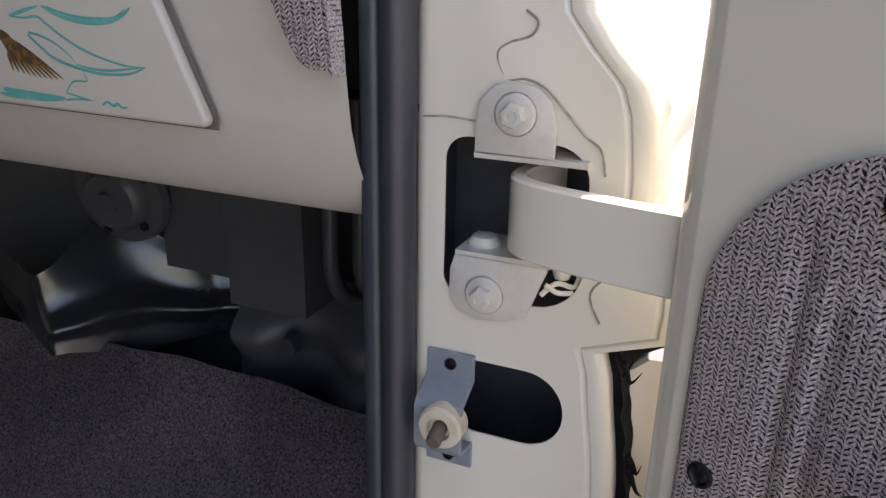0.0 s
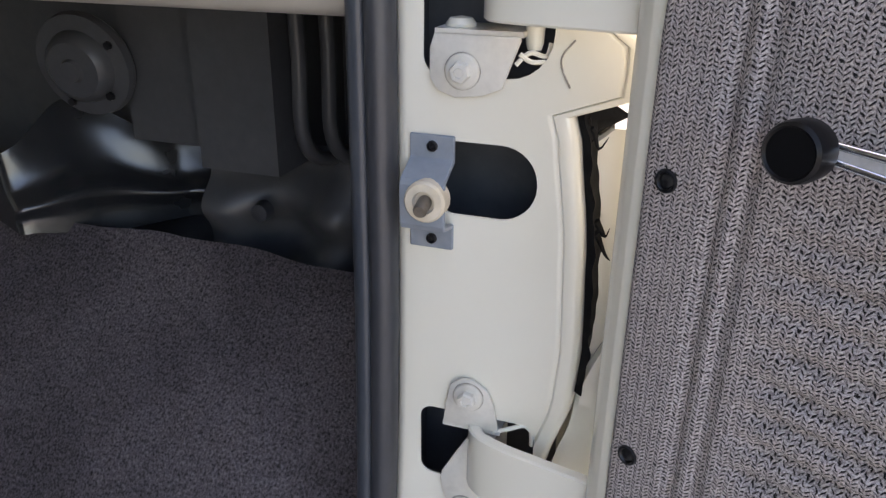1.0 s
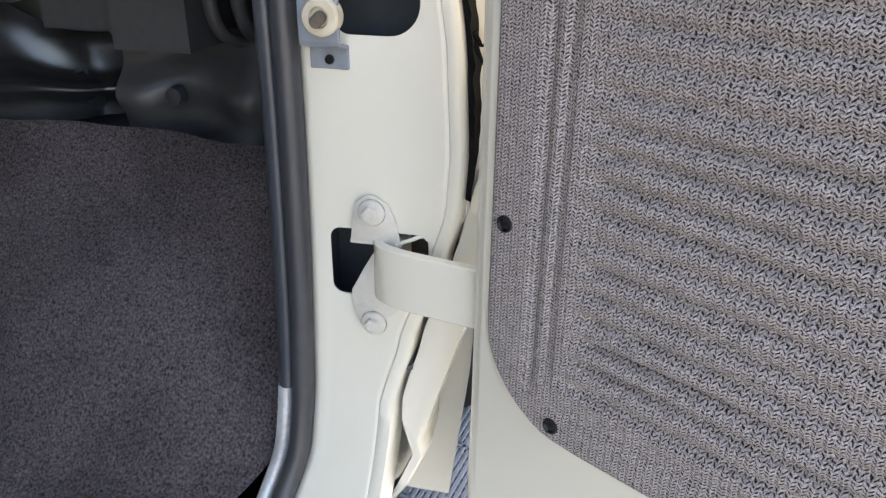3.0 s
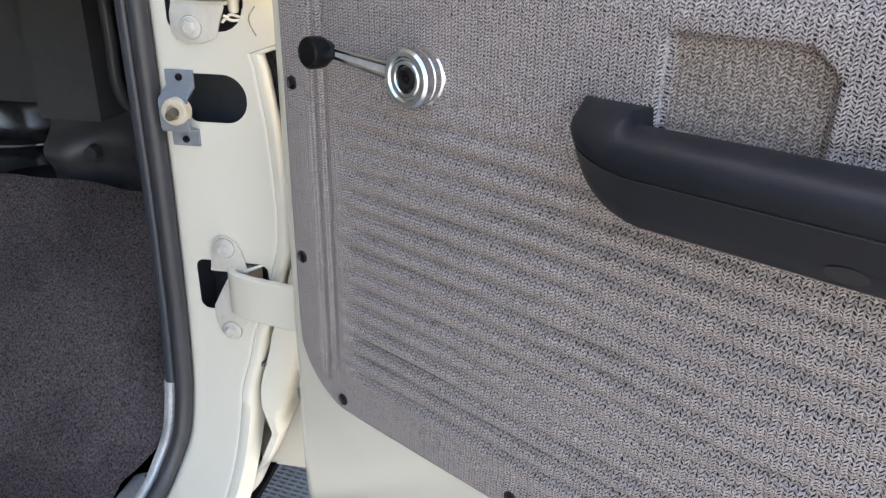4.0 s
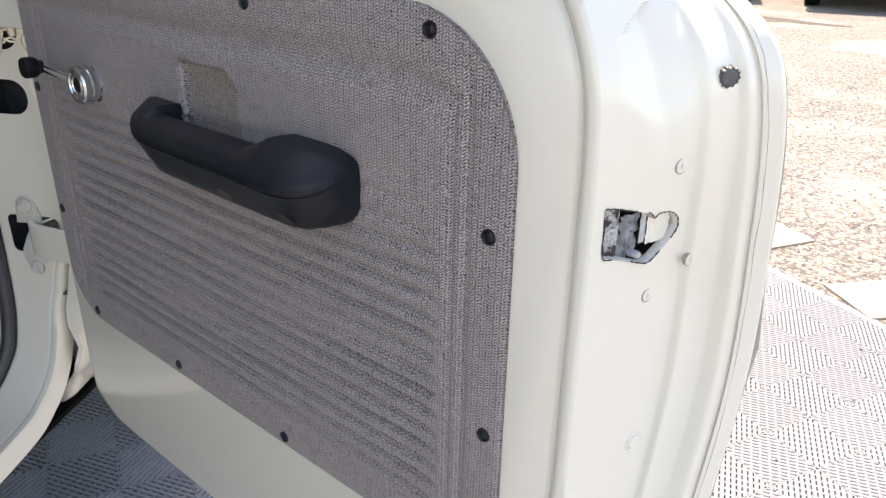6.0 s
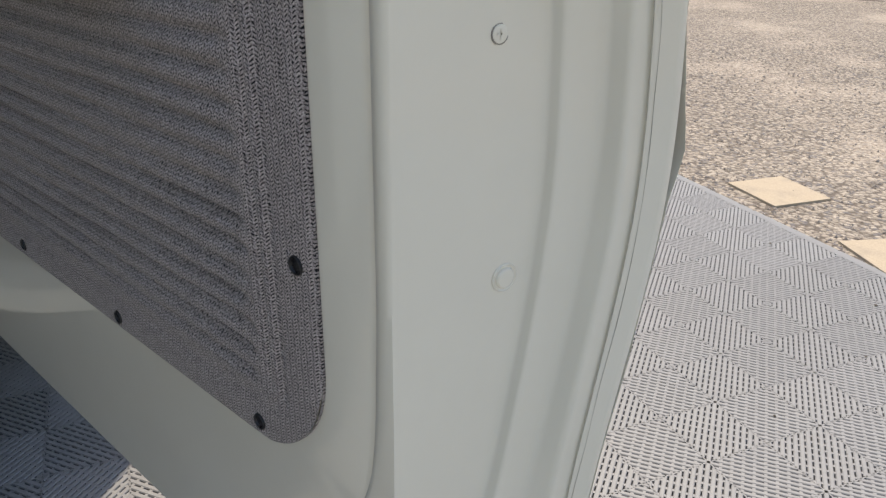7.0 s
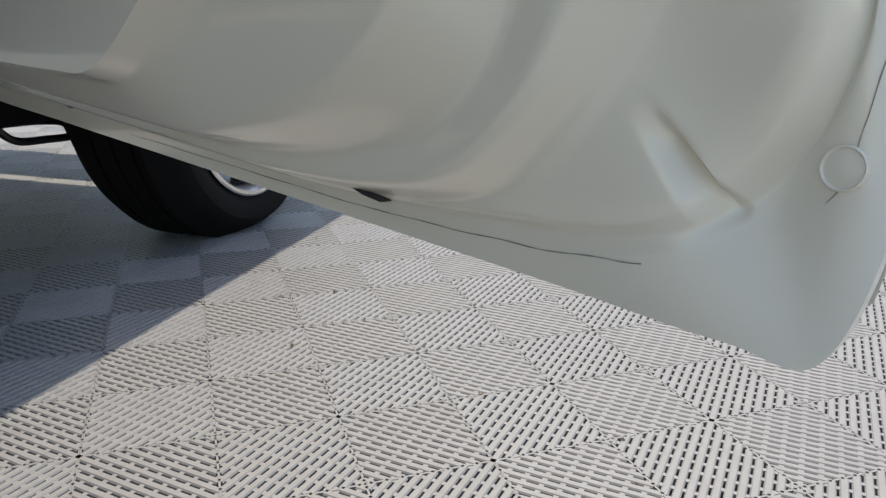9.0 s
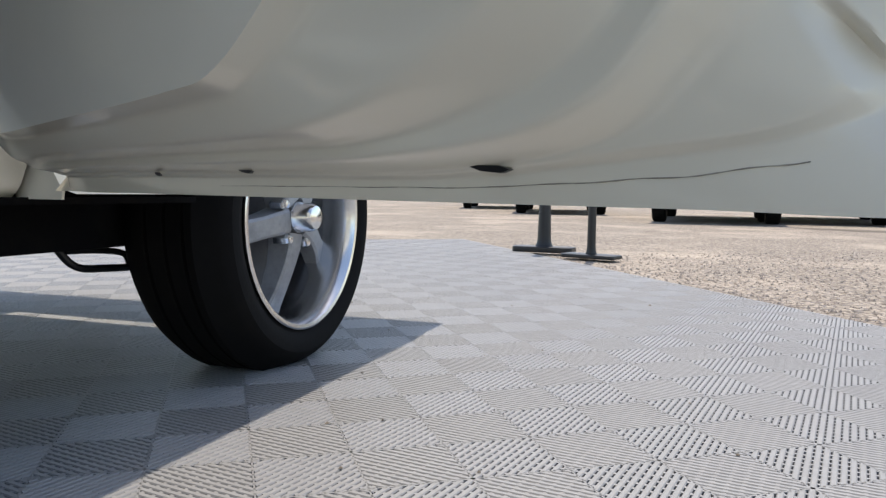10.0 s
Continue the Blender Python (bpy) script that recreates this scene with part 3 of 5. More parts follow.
for y, z, r in ((0.0609, 0.9226, 0.0046), (0.0800, 0.8540, 0.0042), (0.0577, 0.8372, 0.0044)):
    p, way = end_at(y, z)
    bm = lathe([(0, -0.002), (r, -0.002), (r, 0.0001), (r * 0.9, 0.0006), (r * 0.3, 0.0009), (0, 0.0009)], p, way, 18)
    for dz, dy in ((0.55, 0.1), (0.1, 0.55)):
        q = p + way * 0.0011
        bm.faces.new([bm.verts.new(q + Vector((0, a * dy * r, b * dz * r))) for a, b in ((-1, -1), (1, -1), (1, 1), (-1, 1))])
    part("grime_ring", lathe([(0, -0.002), (r * 1.09, -0.002), (r * 1.09, 0.0003), (0, 0.0003)], p, way, 18), SEAM, shell, "grime round a screw", local=False)
    part("latch_screw", bm, CREAM, shell, "painted over cross-head screw", local=False, sharp=25)
way = Vector((0.72, -0.69, 0))
p = rim_near(0.8117, 0.9758) + way * 0.0020
s = way.cross(Vector((0, 0, 1))).normalized()
gear = [(math.cos(2 * math.pi * k / 48) * (0.0068 if k % 4 < 2 else 0.0060), math.sin(2 * math.pi * k / 48) * (0.0068 if k % 4 < 2 else 0.0060)) for k in range(48)]
bm = loft([[p + s * u * r + Vector((0, 0, v * r)) + way * h for u, v in gear] for r, h in ((1, -0.001), (1, 0.0012), (0.84, 0.0028), (0.74, 0.0022), (0.3, 0.0026))], True, True)
part("hole_plug", bm, DULL, shell, "dull grey toothed metal hole plug", local=False)
p, way = end_at(0.0692, 0.7136)
part("hole_plug", lathe([(0, -0.001), (0.0082, -0.001), (0.0082, 0.0004), (0.0076, 0.0008), (0.0066, 0.0001), (0.0060, 0.0002), (0.0056, 0.0014), (0.0048, 0.0019), (0, 0.0020)], p, way, 24),
     CREAM, shell, "cream painted round hole plug", local=False, sharp=25)
part("hole_plug", lathe([(0, -0.002), (0.0056, -0.002), (0.0056, 0.0004), (0.0051, 0.0009), (0.0046, 0.0002), (0.0028, 0.0005), (0, 0.0006)], (0.8284, 0.0803, 0.3997), (-0.06, -0.99, 0.12), 24),
     CREAM, shell, "cream painted round hole plug", local=False, sharp=25)
# slots along the bottom and the pressed rib in the lower corner
for x, z, s in ((0.678, 0.3745, 0.0105), (0.481, 0.3722, 0.0085), (0.345, 0.3705, 0.005)):
    o = rim_near(x, z, 6)
    bm = prism([(-s, 0.0003), (-s * 0.6, 0.0011), (s * 0.5, 0.0014), (s, 0.0), (s * 0.55, -0.0016), (-s * 0.45, -0.0012)], lambda u, v, w: o + Vector((u, -0.0012 - 0.3 * v + w, 0.9 * v - 0.05 * u)), 0.0022)
    part("drain_slot", bm, SCREW_BLACK, shell, "dark drain slot", local=False)
# cracked sealer along the folded hem
for k0, k1, lev, rad in ((7.6, 10.8, 9.1, 0.00018), (12.3, 13.5, 9.3, 0.00013), (14.0, 19.6, 9.25, 0.00011)):
    i0, i1 = int(k0 / 23 * N_RIM), int(k1 / 23 * N_RIM)
    line = [rim_point(i, lev + 0.12 * noise.noise(Vector((i * 0.09, lev, 2)))) + Vector((0.0001, -0.0002, 0)) for i in range(i0, i1, 2)]
    part("seam_line", tube(line, lambda t: rad * (0.5 + 0.9 * abs(math.sin(9 * t + 23 * t * t))), 5), SEAM, shell, "cracked sealer along the door hem", local=False)
bm = loft([[Vector((0.7305 + 0.0065 * a, FLAT - 0.0035 * (1 - a * a) * min(1, (z - 1.036) * 90), z)) for a in (-1, -0.6, -0.2, 0.2, 0.6, 1)] for z in [1.036 + 0.006 * k for k in range(20)]], False, False)
part("pressed_rib", bm, CREAM, shell, local=False)

# fabric card: a thin board with pleats, sunk lines round its field and a pocket behind the armrest


def card_depth(x, z):
    """How far the fabric is sunk behind the board's face."""
    ex, ez = min(x - 0.0335, 0.7255 - x), min(z - 0.573, 1.008 - z)
    d = 0.0
    for at, deep, wide in ((0.037, 0.0030, 0.0035), (0.050, 0.0024, 0.0032)):
        if ez > at - 0.012 and 0.60 < z < 0.985:
            d += deep * math.exp(-((ex - at) / wide) ** 2) * min(1, (ez - at + 0.012) / 0.02)
    inside = min(1, max(0, (x - 0.092) / 0.02)) * min(1, max(0, (0.668 - x) / 0.02)) * min(1, max(0, (z - 0.605) / 0.012)) * min(1, max(0, (0.905 - z) / 0.09))
    wob = 0.0016 * noise.noise(Vector((x * 9, 3.1, z * 40)))
    d += 0.0080 * inside * (0.5 + 0.5 * math.cos((z + wob) * 2 * math.pi / 0.0168)) ** 1.9 * (0.75 + 0.5 * noise.noise(Vector((x * 5, 0, z * 30))))
    band = min(1, max(0, (x - 0.08) / 0.03)) * min(1, max(0, (0.69 - x) / 0.04))
    d += 0.0052 * band * math.exp(-((z - 0.962 + 0.02 * max(0, (x - 0.6) / 0.1) ** 2) / 0.010) ** 2) + 0.002 * band * math.exp(-((z - 0.602) / 0.006) ** 2)
    pocket = min(1, max(0, (x - 0.356) / 0.0030)) * min(1, max(0, (0.444 - x) / 0.004)) * min(1, max(0, (z - 0.86) / 0.003))
    top = 0.9365 - 0.9 * max(0, x - 0.428) ** 1.0 * (1 if x > 0.428 else 0)
    d += 0.009 * pocket * min(1, max(0, (top - z) / 0.004))
    edge = min(ex, ez)
    return d + 0.0018 * max(0, 1 - edge / 0.004) ** 2


def in_card(x, z):
    for (cx, cz, r, sx, sz) in ((0.1085, 0.648, 0.075, -1, -1), (0.6505, 0.648, 0.075, 1, -1), (0.6305, 0.913, 0.095, 1, 1), (0.1115, 0.93, 0.078, -1, 1)):
        if (x - cx) * sx > 0 and (z - cz) * sz > 0:
            v = Vector((x - cx, z - cz))
            if v.length > r:
                v = v.normalized() * r
                return cx + v.x, cz + v.y
    return x, z


def fabric_card():
    nx, nz = 300, 260
    rows = []
    for j in range(nz + 1):
        row = []
        for i in range(nx + 1):
            x, z = in_card(0.0335 + 0.692 * i / nx, 0.573 + 0.435 * j / nz)
            row.append((x, card_depth(x, z), z))
        rows.append(row)
    bm = loft(rows, False, False)
    back = [bm.verts.new((x, FLAT - 0.0002, z)) for x, z in CARD]
    front = [bm.verts.new((x, 0.0015, z)) for x, z in CARD]
    for i in range(len(back)):
        j = (i + 1) % len(back)
        bm.faces.new((front[i], front[j], back[j], back[i]))
    return bm


bm = fabric_card()
bmesh.ops.dissolve_degenerate(bm, dist=1e-6, edges=bm.edges)
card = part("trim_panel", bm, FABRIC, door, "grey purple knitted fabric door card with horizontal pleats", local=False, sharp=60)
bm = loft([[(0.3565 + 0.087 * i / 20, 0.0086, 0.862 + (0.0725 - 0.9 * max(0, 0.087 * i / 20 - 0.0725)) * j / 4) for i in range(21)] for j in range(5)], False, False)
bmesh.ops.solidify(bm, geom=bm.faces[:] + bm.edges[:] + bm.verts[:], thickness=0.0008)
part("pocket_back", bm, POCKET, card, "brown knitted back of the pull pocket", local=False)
# screws round the card
for x, z in ((0.096, 0.991), (0.280, 0.992), (0.465, 0.993), (0.656, 0.992), (0.708, 0.868), (0.711, 0.713), (0.660, 0.585), (0.469, 0.584), (0.280, 0.586), (0.091, 0.586),
             (0.045, 0.714), (0.046, 0.866)):
    p = Vector((x, card_depth(x, z) + 0.0004, z)) - Vector((0.43, 0.04, 0.362))
    screw("trim_screw", p, (0, -1, 0), card, 0.0058, "black cross-head screw in a black cup washer")

# armrest: sections from the hinge end to the latch end
def arm_section(x):
    """One section: from the back bottom, round the front, to the back top."""
    t = (x - 0.320) / 0.269
    left = math.sqrt(max(0, 1 - (1 - min(1, (x - 0.320) / 0.050)) ** 2))
    right = max(0, 1 - (1 - min(1, (0.589 - x) / 0.050)) ** 2.6) ** (1 / 2.6)
    bottom = 0.8345 + 0.040 * (1 - left) ** 0.8 + 0.034 * (1 - right)
    deep = 0.008 + (0.041 + 0.007 * t) * min(1, 0.25 + 0.75 * left) * (0.12 + 0.88 * right)
    lug_l = 1 - min(1, max(0, (x - 0.356) / 0.004))
    lug_r = min(1, max(0, (x - 0.500) / 0.018))
    lug = max(lug_l, lug_r)
    roll = 0.8925 - 0.006 * (1 - right)
    raised = 0.006 * lug_l + 0.0095 * lug_r * (0.3 + 0.7 * right)
    gap = 0.023 * (1 - lug)
    h = roll - bottom
    ring = []
    for d, k in ((0.0, 0.0), (0.30, -0.015), (0.56, -0.005), (0.67, 0.035), (0.77, 0.20), (0.87, 0.385), (0.955, 0.545), (0.964, 0.562), (0.935, 0.572), (0.974, 0.584), (1.0, 0.66), (0.985, 0.77), (0.93, 0.875),
                 (0.82, 0.945), (0.66, 0.985), (0.5, 1.0)):
        ring.append((x, -deep * d, bottom + h * k + 0.009 * d * (1 - k) + raised * min(1, max(0, (0.86 - d) / 0.36)) * (k > 0.9)))
    top = roll + raised
    ring.append((x, min(-deep * 0.36, -gap) if gap > 0.001 else -deep * 0.3, top - 0.0003))
    ring.append((x, -gap - 0.001, top - 0.002 - gap * 0.1))
    ring.append((x, -gap, top - 0.006 - gap * 0.5))
    ring.append((x, 0.0, top - 0.008 - gap * 1.1))
    return ring


def armrest():
    xs = sorted({0.320 + 0.269 * i / 64 for i in range(65)} | {0.5875, 0.5885, 0.3205, 0.3215, 0.356, 0.358, 0.360, 0.500, 0.518})
    return loft([arm_section(x) for x in xs], True, True)


arm = part("armrest", armrest(), BLACK_PLASTIC, door, "black grained plastic pull armrest", local=False, sharp=42)
line = [Vector(arm_section(x)[9]) + Vector((0, -0.0002, -0.0006)) for x in [0.334 + 0.19 * k / 40 for k in range(41)]]
part("seam", tube(line, 0.0005, 5), SCREW_BLACK, arm, "fine dark moulding seam", local=False)
# fine grooves round the latch end
for lift in (0.0026, 0.0052):
    line = [Vector(arm_section(x)[9]) + Vector((0, -0.0006, lift * min(1, (x - 0.520) / 0.03))) for x in [0.522 + 0.0665 * k / 30 for k in range(31)]]
    part("groove", tube(line, 0.00045, 5), SCREW_BLACK, arm, "fine dark groove", local=False)
for x in (0.472, 0.552):
    ring = [Vector(q) for q in arm_section(x)]
    o, up = ring[3].lerp(ring[4], 0.75), (ring[5] - ring[3]).normalized()
    out = Vector((1, 0, 0)).cross(up).normalized()
    out = out if out.y < 0 else -out
    oval = [Vector((0.0095 * math.cos(a), 0, 0)) + up * 0.0052 * math.sin(a) for a in [2 * math.pi * i / 20 for i in range(20)]]
    part("screw_recess", loft([[o + q + out * 0.0004 for q in oval], [o + q * 0.9 + out * 0.0001 for q in oval], [o + q * 0.8 - out * 0.003 for q in oval]], True, True), SCREW_BLACK, arm, "dark oval screw recess", local=False)
bm = tube(smooth_line([(0.362, 0.004, 0.8870), (0.366, -0.008, 0.8880), (0.395, -0.0195, 0.8890), (0.422, -0.0205, 0.8885), (0.428, -0.010, 0.8860)], 20), 0.0019, 8, 0.6)
part("release_lever", bm, CHROME, door, "thin chrome door release lever behind the armrest", local=False)

# window winder
crank = part("window_crank", lathe([(0, 0.0), (0.0195, 0.0), (0.0195, 0.0015), (0.0175, 0.0030), (0.0172, 0.0065), (0.0190, 0.0080), (0.0190, 0.0100), (0.0178, 0.0110), (0.0195, 0.0122), (0.0195, 0.0185), (0.0178, 0.0205), (0.0150, 0.0205), (0.0138, 0.019),
                                    (0.0125, 0.019), (0.0115, 0.0200), (0.0095, 0.0200), (0.0082, 0.0178), (0.0065, 0.0178), (0.0052, 0.0188), (0.002, 0.0188), (0.0017, 0.0165), (0, 0.0165)],
                                   (0.1885, 0.002, 0.8905), (0, -1, 0), 36), CHROME, door, "chrome window winder with ringed hub and black knob", local=False, sharp=25)
part("hub_centre", lathe([(0, 0.0182), (0.0078, 0.0182), (0.0078, 0.0192), (0.0062, 0.0198), (0.0030, 0.0188), (0, 0.0188)], (0.1885, 0.002, 0.8905), (0, -1, 0), 24), SCREW_BLACK, crank, "dark screw in the winder hub", local=False, sharp=25)
A0, A1 = Vector((0.176, -0.0135, 0.8925)), Vector((0.119, -0.0205, 0.9000))
bm = tube([A0.lerp(A1, t) + Vector((0, 0, 0.0045 - 0.0018 * t)) for t in (0, 0.3, 0.6, 1)], lambda t: 0.0021 - 0.0006 * t, 12)
tube([A0.lerp(A1, t) - Vector((0, 0, 0.0045 - 0.0018 * t)) for t in (0, 0.3, 0.6, 1)], lambda t: 0.0021 - 0.0006 * t, 12, 1, bm)
part("crank_arm", bm, CHROME, crank, "chrome winder arm of two tapering rails", local=False)
bm = loft([[A0.lerp(A1, t) + Vector((0, -0.0028 * s, (0.0058 - 0.0024 * t) * c)) for c, s in ((-0.70, -0.4), (-0.70, 0.2), (0.70, 0.2), (0.70, -0.4))] for t in (0.06, 0.5, 0.93)], True, True)
part("arm_channel", bm, SCUFF, crank, "dull channel between the chrome rails", local=False, sharp=25)
part("crank_knob", lathe([(0, 0), (0.0065, 0), (0.0075, 0.002), (0.007, 0.0035), (0.0096, 0.0060), (0.0110, 0.009), (0.0113, 0.0165), (0.0107, 0.0195), (0.0095, 0.0207), (0.0087, 0.0200), (0.004, 0.0200), (0, 0.0200)],
                         (0.1165, -0.0185, 0.9005), (-0.05, -1, 0.03), 28), KNOB, crank, "black round winder knob", local=False, sharp=28)


# ---- the vehicle: local x points out of its side, y to its front
VM = pose(-0.105, -0.011, 0, 0, 0, 31)
car = empty("off_road_vehicle", VM, "cream off-road vehicle parked with its side door open", "vehicle")
# the edge of the door opening, as (y, z) down the pillar and back along the sill
EDGE = smooth_line([(0, 0.0, 1.16), (0, 0.0, 1.0), (0, 0.0, 0.85), (0, 0.0, 0.70), (0, 0.0, 0.58), (0, -0.006, 0.50), (0, -0.030, 0.435), (0, -0.075, 0.398), (0, -0.14, 0.389),
                    (0, -0.25, 0.388), (0, -0.40, 0.388), (0, -0.55, 0.388), (0, -0.70, 0.388), (0, -0.82, 0.388)], 150)
INNER = [(0.0, -0.0195), (0.2, -0.0200), (0.36, -0.026), (0.42, -0.028), (0.48, -0.038), (0.54, -0.046), (1.0, -0.050)]
OUTER_Z = [(0.34, 0.036), (0.39, 0.034), (0.513, 0.041), (0.577, 0.058), (0.64, 0.080), (0.69, 0.094), (0.73, 0.0965), (0.80, 0.0935), (0.86, 0.086), (0.881, 0.080), (0.888, 0.118), (0.912, 0.120), (0.93, 0.099), (0.965, 0.098), (1.0, 0.094), (1.037, 0.064), (1.16, 0.035)]


def pillar_mesh():
    rows = []
    n = len(EDGE)
    for i, p in enumerate(EDGE):
        d = (EDGE[min(i + 1, n - 1)] - EDGE[max(i - 1, 0)]).normalized()
        out = Vector((0, d.z, -d.y))         # towards the opening
        u = i / (n - 1)
        a0 = lerp_table(u, INNER)
        a1 = lerp_table(p.z, OUTER_Z) if p.y > -0.06 else 0.034 + 0.016 * min(1, (-0.06 - p.y) / 0.3)
        row = []
        lip = 1.0 if p.z > 0.5 else 0.4
        cols = [(a0 - 0.012, -0.008), (a0 - 0.003, -0.004), (a0, 0.0), (a0 + 0.004, 0.001)] + [(a0 + 0.004 + (a1 - 0.016 - a0 - 0.004) * k / 9, 0.0) for k in range(1, 10)]
        cols += [(a1 - 0.014, 0.0), (a1 - 0.0125, -0.0012 * lip), (a1 - 0.011, 0.0016 * lip), (a1 - 0.005, 0.0022 * lip), (a1 - 0.0015, 0.0008), (a1, -0.003), (a1 + 0.001, -0.012), (a1 + 0.001, -0.035)]
        for a, h in cols:
            lump = (0.0022 + 0.003 * min(1, max(0, (p.z - 0.98) / 0.03))) * noise.noise(Vector((a * 22, 0.3, p.z * 17))) * min(1, max(0, (p.z - 0.87) / 0.05)) * min(1, max(0, (a - 0.0) / 0.03))
            row.append(p + Vector((a, 0, 0)) + out * (h + lump))
        rows.append(row)
    bm = loft(rows, False, False)
    bmesh.ops.recalc_face_normals(bm, faces=bm.faces)
    return bm


bm = pillar_mesh()
bmesh.ops.solidify(bm, geom=bm.faces[:] + bm.edges[:] + bm.verts[:], thickness=0.0012)


def slot(outline):
    return prism(outline, lambda u, v, w: Vector((u, -0.03 + w, v)), 0.06)


pillar = part("hinge_pillar", carve(bm, slot(round_rect(-0.006, 0.067, 0.9255, 0.977, (0.0005, 0.004, 0.018, 0.012))), slot(round_rect(-0.006, 0.068, 0.893, 0.9275, (0.010, 0.025, 0.004, 0.0005))),
                                    slot(round_rect(-0.0075, 0.0725, 0.6125, 0.6685, (0.009, 0.012, 0.014, 0.009))), slot(round_rect(0.004, 0.0635, 0.8105, 0.8555, (0.01, 0.022, 0.022, 0.01), 8))),
              CREAM, car, "cream painted hinge pillar and sill with hinge slots", sharp=50)
# cracked seam sealer round the upper hinge
SEAMS = [[(0.026, 1.023), (0.02, 1.019), (0.02, 1.013), (0.025, 1.006), (0.034, 1.0065), (0.043, 1.003), (0.053, 0.9935), (0.063, 0.983), (0.071, 0.977), (0.074, 0.965)],
         [(0.026, 1.023), (0.035, 1.026), (0.038, 1.032), (0.032, 1.037)], [(-0.018, 0.985), (-0.005, 0.986), (0.010, 0.985)], [(0.079, 0.916), (0.073, 0.908), (0.073, 0.901), (0.078, 0.891)]]
for pts in SEAMS:
    part("seam_line", tube([(p.x, -0.0008, p.y) for p in smooth_line([(a, z, 0) for a, z in pts], 6 * len(pts))], 0.0006, 6), SEAM, pillar, "cracked line of old seam sealer")
# dark inside of the pillar: a box whose grey holds the shade
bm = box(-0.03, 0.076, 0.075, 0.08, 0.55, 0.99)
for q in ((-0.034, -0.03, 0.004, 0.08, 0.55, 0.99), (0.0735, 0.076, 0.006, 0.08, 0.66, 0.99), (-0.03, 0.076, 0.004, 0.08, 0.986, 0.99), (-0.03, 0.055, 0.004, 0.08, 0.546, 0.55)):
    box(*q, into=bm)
part("pillar_cavity", bm, CAVITY, car, "dark grey box for the shaded inside of the hinge pillar")

# double rubber weatherstrip on the edge of the opening
def along_edge(off, up, i0=0, i1=None):
    out = []
    n = len(EDGE)
    for i in range(i0, i1 or n, 2):
        d = (EDGE[min(i + 1, n - 1)] - EDGE[max(i - 1, 0)]).normalized()
        toward = Vector((0, d.z, -d.y))
        out.append(EDGE[i] + Vector((lerp_table(i / (n - 1), INNER) + off, 0, 0)) + toward * up)
    return out


CUT = next(i for i, p in enumerate(EDGE) if p.z < 0.515)
seal = part("door_seal", tube(along_edge(-0.0105, 0.004), 0.0098, 14, 0.85), RUBBER, car, "black rubber door weatherstrip", sharp=60)
part("seal_lip", tube(along_edge(-0.0255, 0.003, 0, CUT), 0.0066, 12, 1.15), GLOSS_RUBBER, seal, "glossy grey black inner bead", sharp=60)
part("sill_trim", tube(along_edge(-0.0265, 0.002, CUT - 1), 0.0075, 10, 0.8), SCUFF, car, "brushed metal scuff trim along the sill")
bm = loft([[(-0.068 - 0.036 * k / 5, -0.016 - 0.78 * t - 0.010 * (k / 5) * (t == 0), 0.4005 + 0.001 * math.sin(3 * k) - 0.004 * (k == 5)) for k in range(6)] for t in [j / 16 for j in range(17)]], False, False)
bmesh.ops.solidify(bm, geom=bm.faces[:] + bm.edges[:] + bm.verts[:], thickness=0.0015)
plate = part("sill_plate", bm, SCUFF, car, "scuffed metal sill plate holding the carpet edge")
for y in (-0.028, -0.30, -0.55):
    screw("sill_screw", (-0.084, y, 0.4012), (0, 0, 1), plate, 0.0045, "dark sill screw")


# hinge leaves, pins and arms
def hinge_plate(name, outline, b0, thick, flange, parent):
    bm = prism(outline, lambda u, v, w: Vector((u, b0 - w, v)), thick, 0.0008)
    u0, u1, v, sign, reach = flange
    bm2 = box(u0, u1, b0 - thick, b0 + reach, v - 0.0015, v + 0.0015, 0.0008)
    return part(name, merge(bm, bm2), GRIMY, parent, "cream painted steel hinge bracket")


U1 = hinge_plate("hinge_bracket", [(0.0105, 0.9695), (0.050, 0.9695), (0.0505, 0.985), (0.0475, 0.9965), (0.040, 1.0035), (0.030, 1.0055), (0.020, 1.0035), (0.0125, 0.996), (0.0105, 0.985)], -0.001, 0.0032,
                 (0.0105, 0.0665, 0.9695, 1, 0.030), car)
U2 = hinge_plate("hinge_bracket", [(0.002, 0.9175), (-0.001, 0.908), (-0.001, 0.892), (0.004, 0.885), (0.014, 0.8815), (0.030, 0.8835), (0.041, 0.888), (0.0505, 0.914), (0.050, 0.9175)], -0.001, 0.0032,
                 (0.002, 0.052, 0.9175, 1, 0.030), car)
D1 = hinge_plate("hinge_bracket", [(0.010, 0.6605), (0.049, 0.6605), (0.045, 0.680), (0.040, 0.691), (0.030, 0.6975), (0.0225, 0.6975), (0.015, 0.692), (0.0125, 0.682)], -0.001, 0.003,
                 (0.010, 0.050, 0.6605, 1, 0.028), car)
D2 = hinge_plate("hinge_bracket", [(0.0150, 0.589), (0.0105, 0.602), (0.0088, 0.612), (0.0095, 0.619), (0.0140, 0.6275), (0.0205, 0.640), (0.0290, 0.6545), (0.0440, 0.6560), (0.0530, 0.640), (0.0530, 0.615), (0.0440, 0.602),
                                  (0.0360, 0.595), (0.0345, 0.588), (0.0280, 0.5830), (0.0200, 0.5840)], -0.001, 0.003, (0.029, 0.047, 0.6550, 1, 0.028), car)
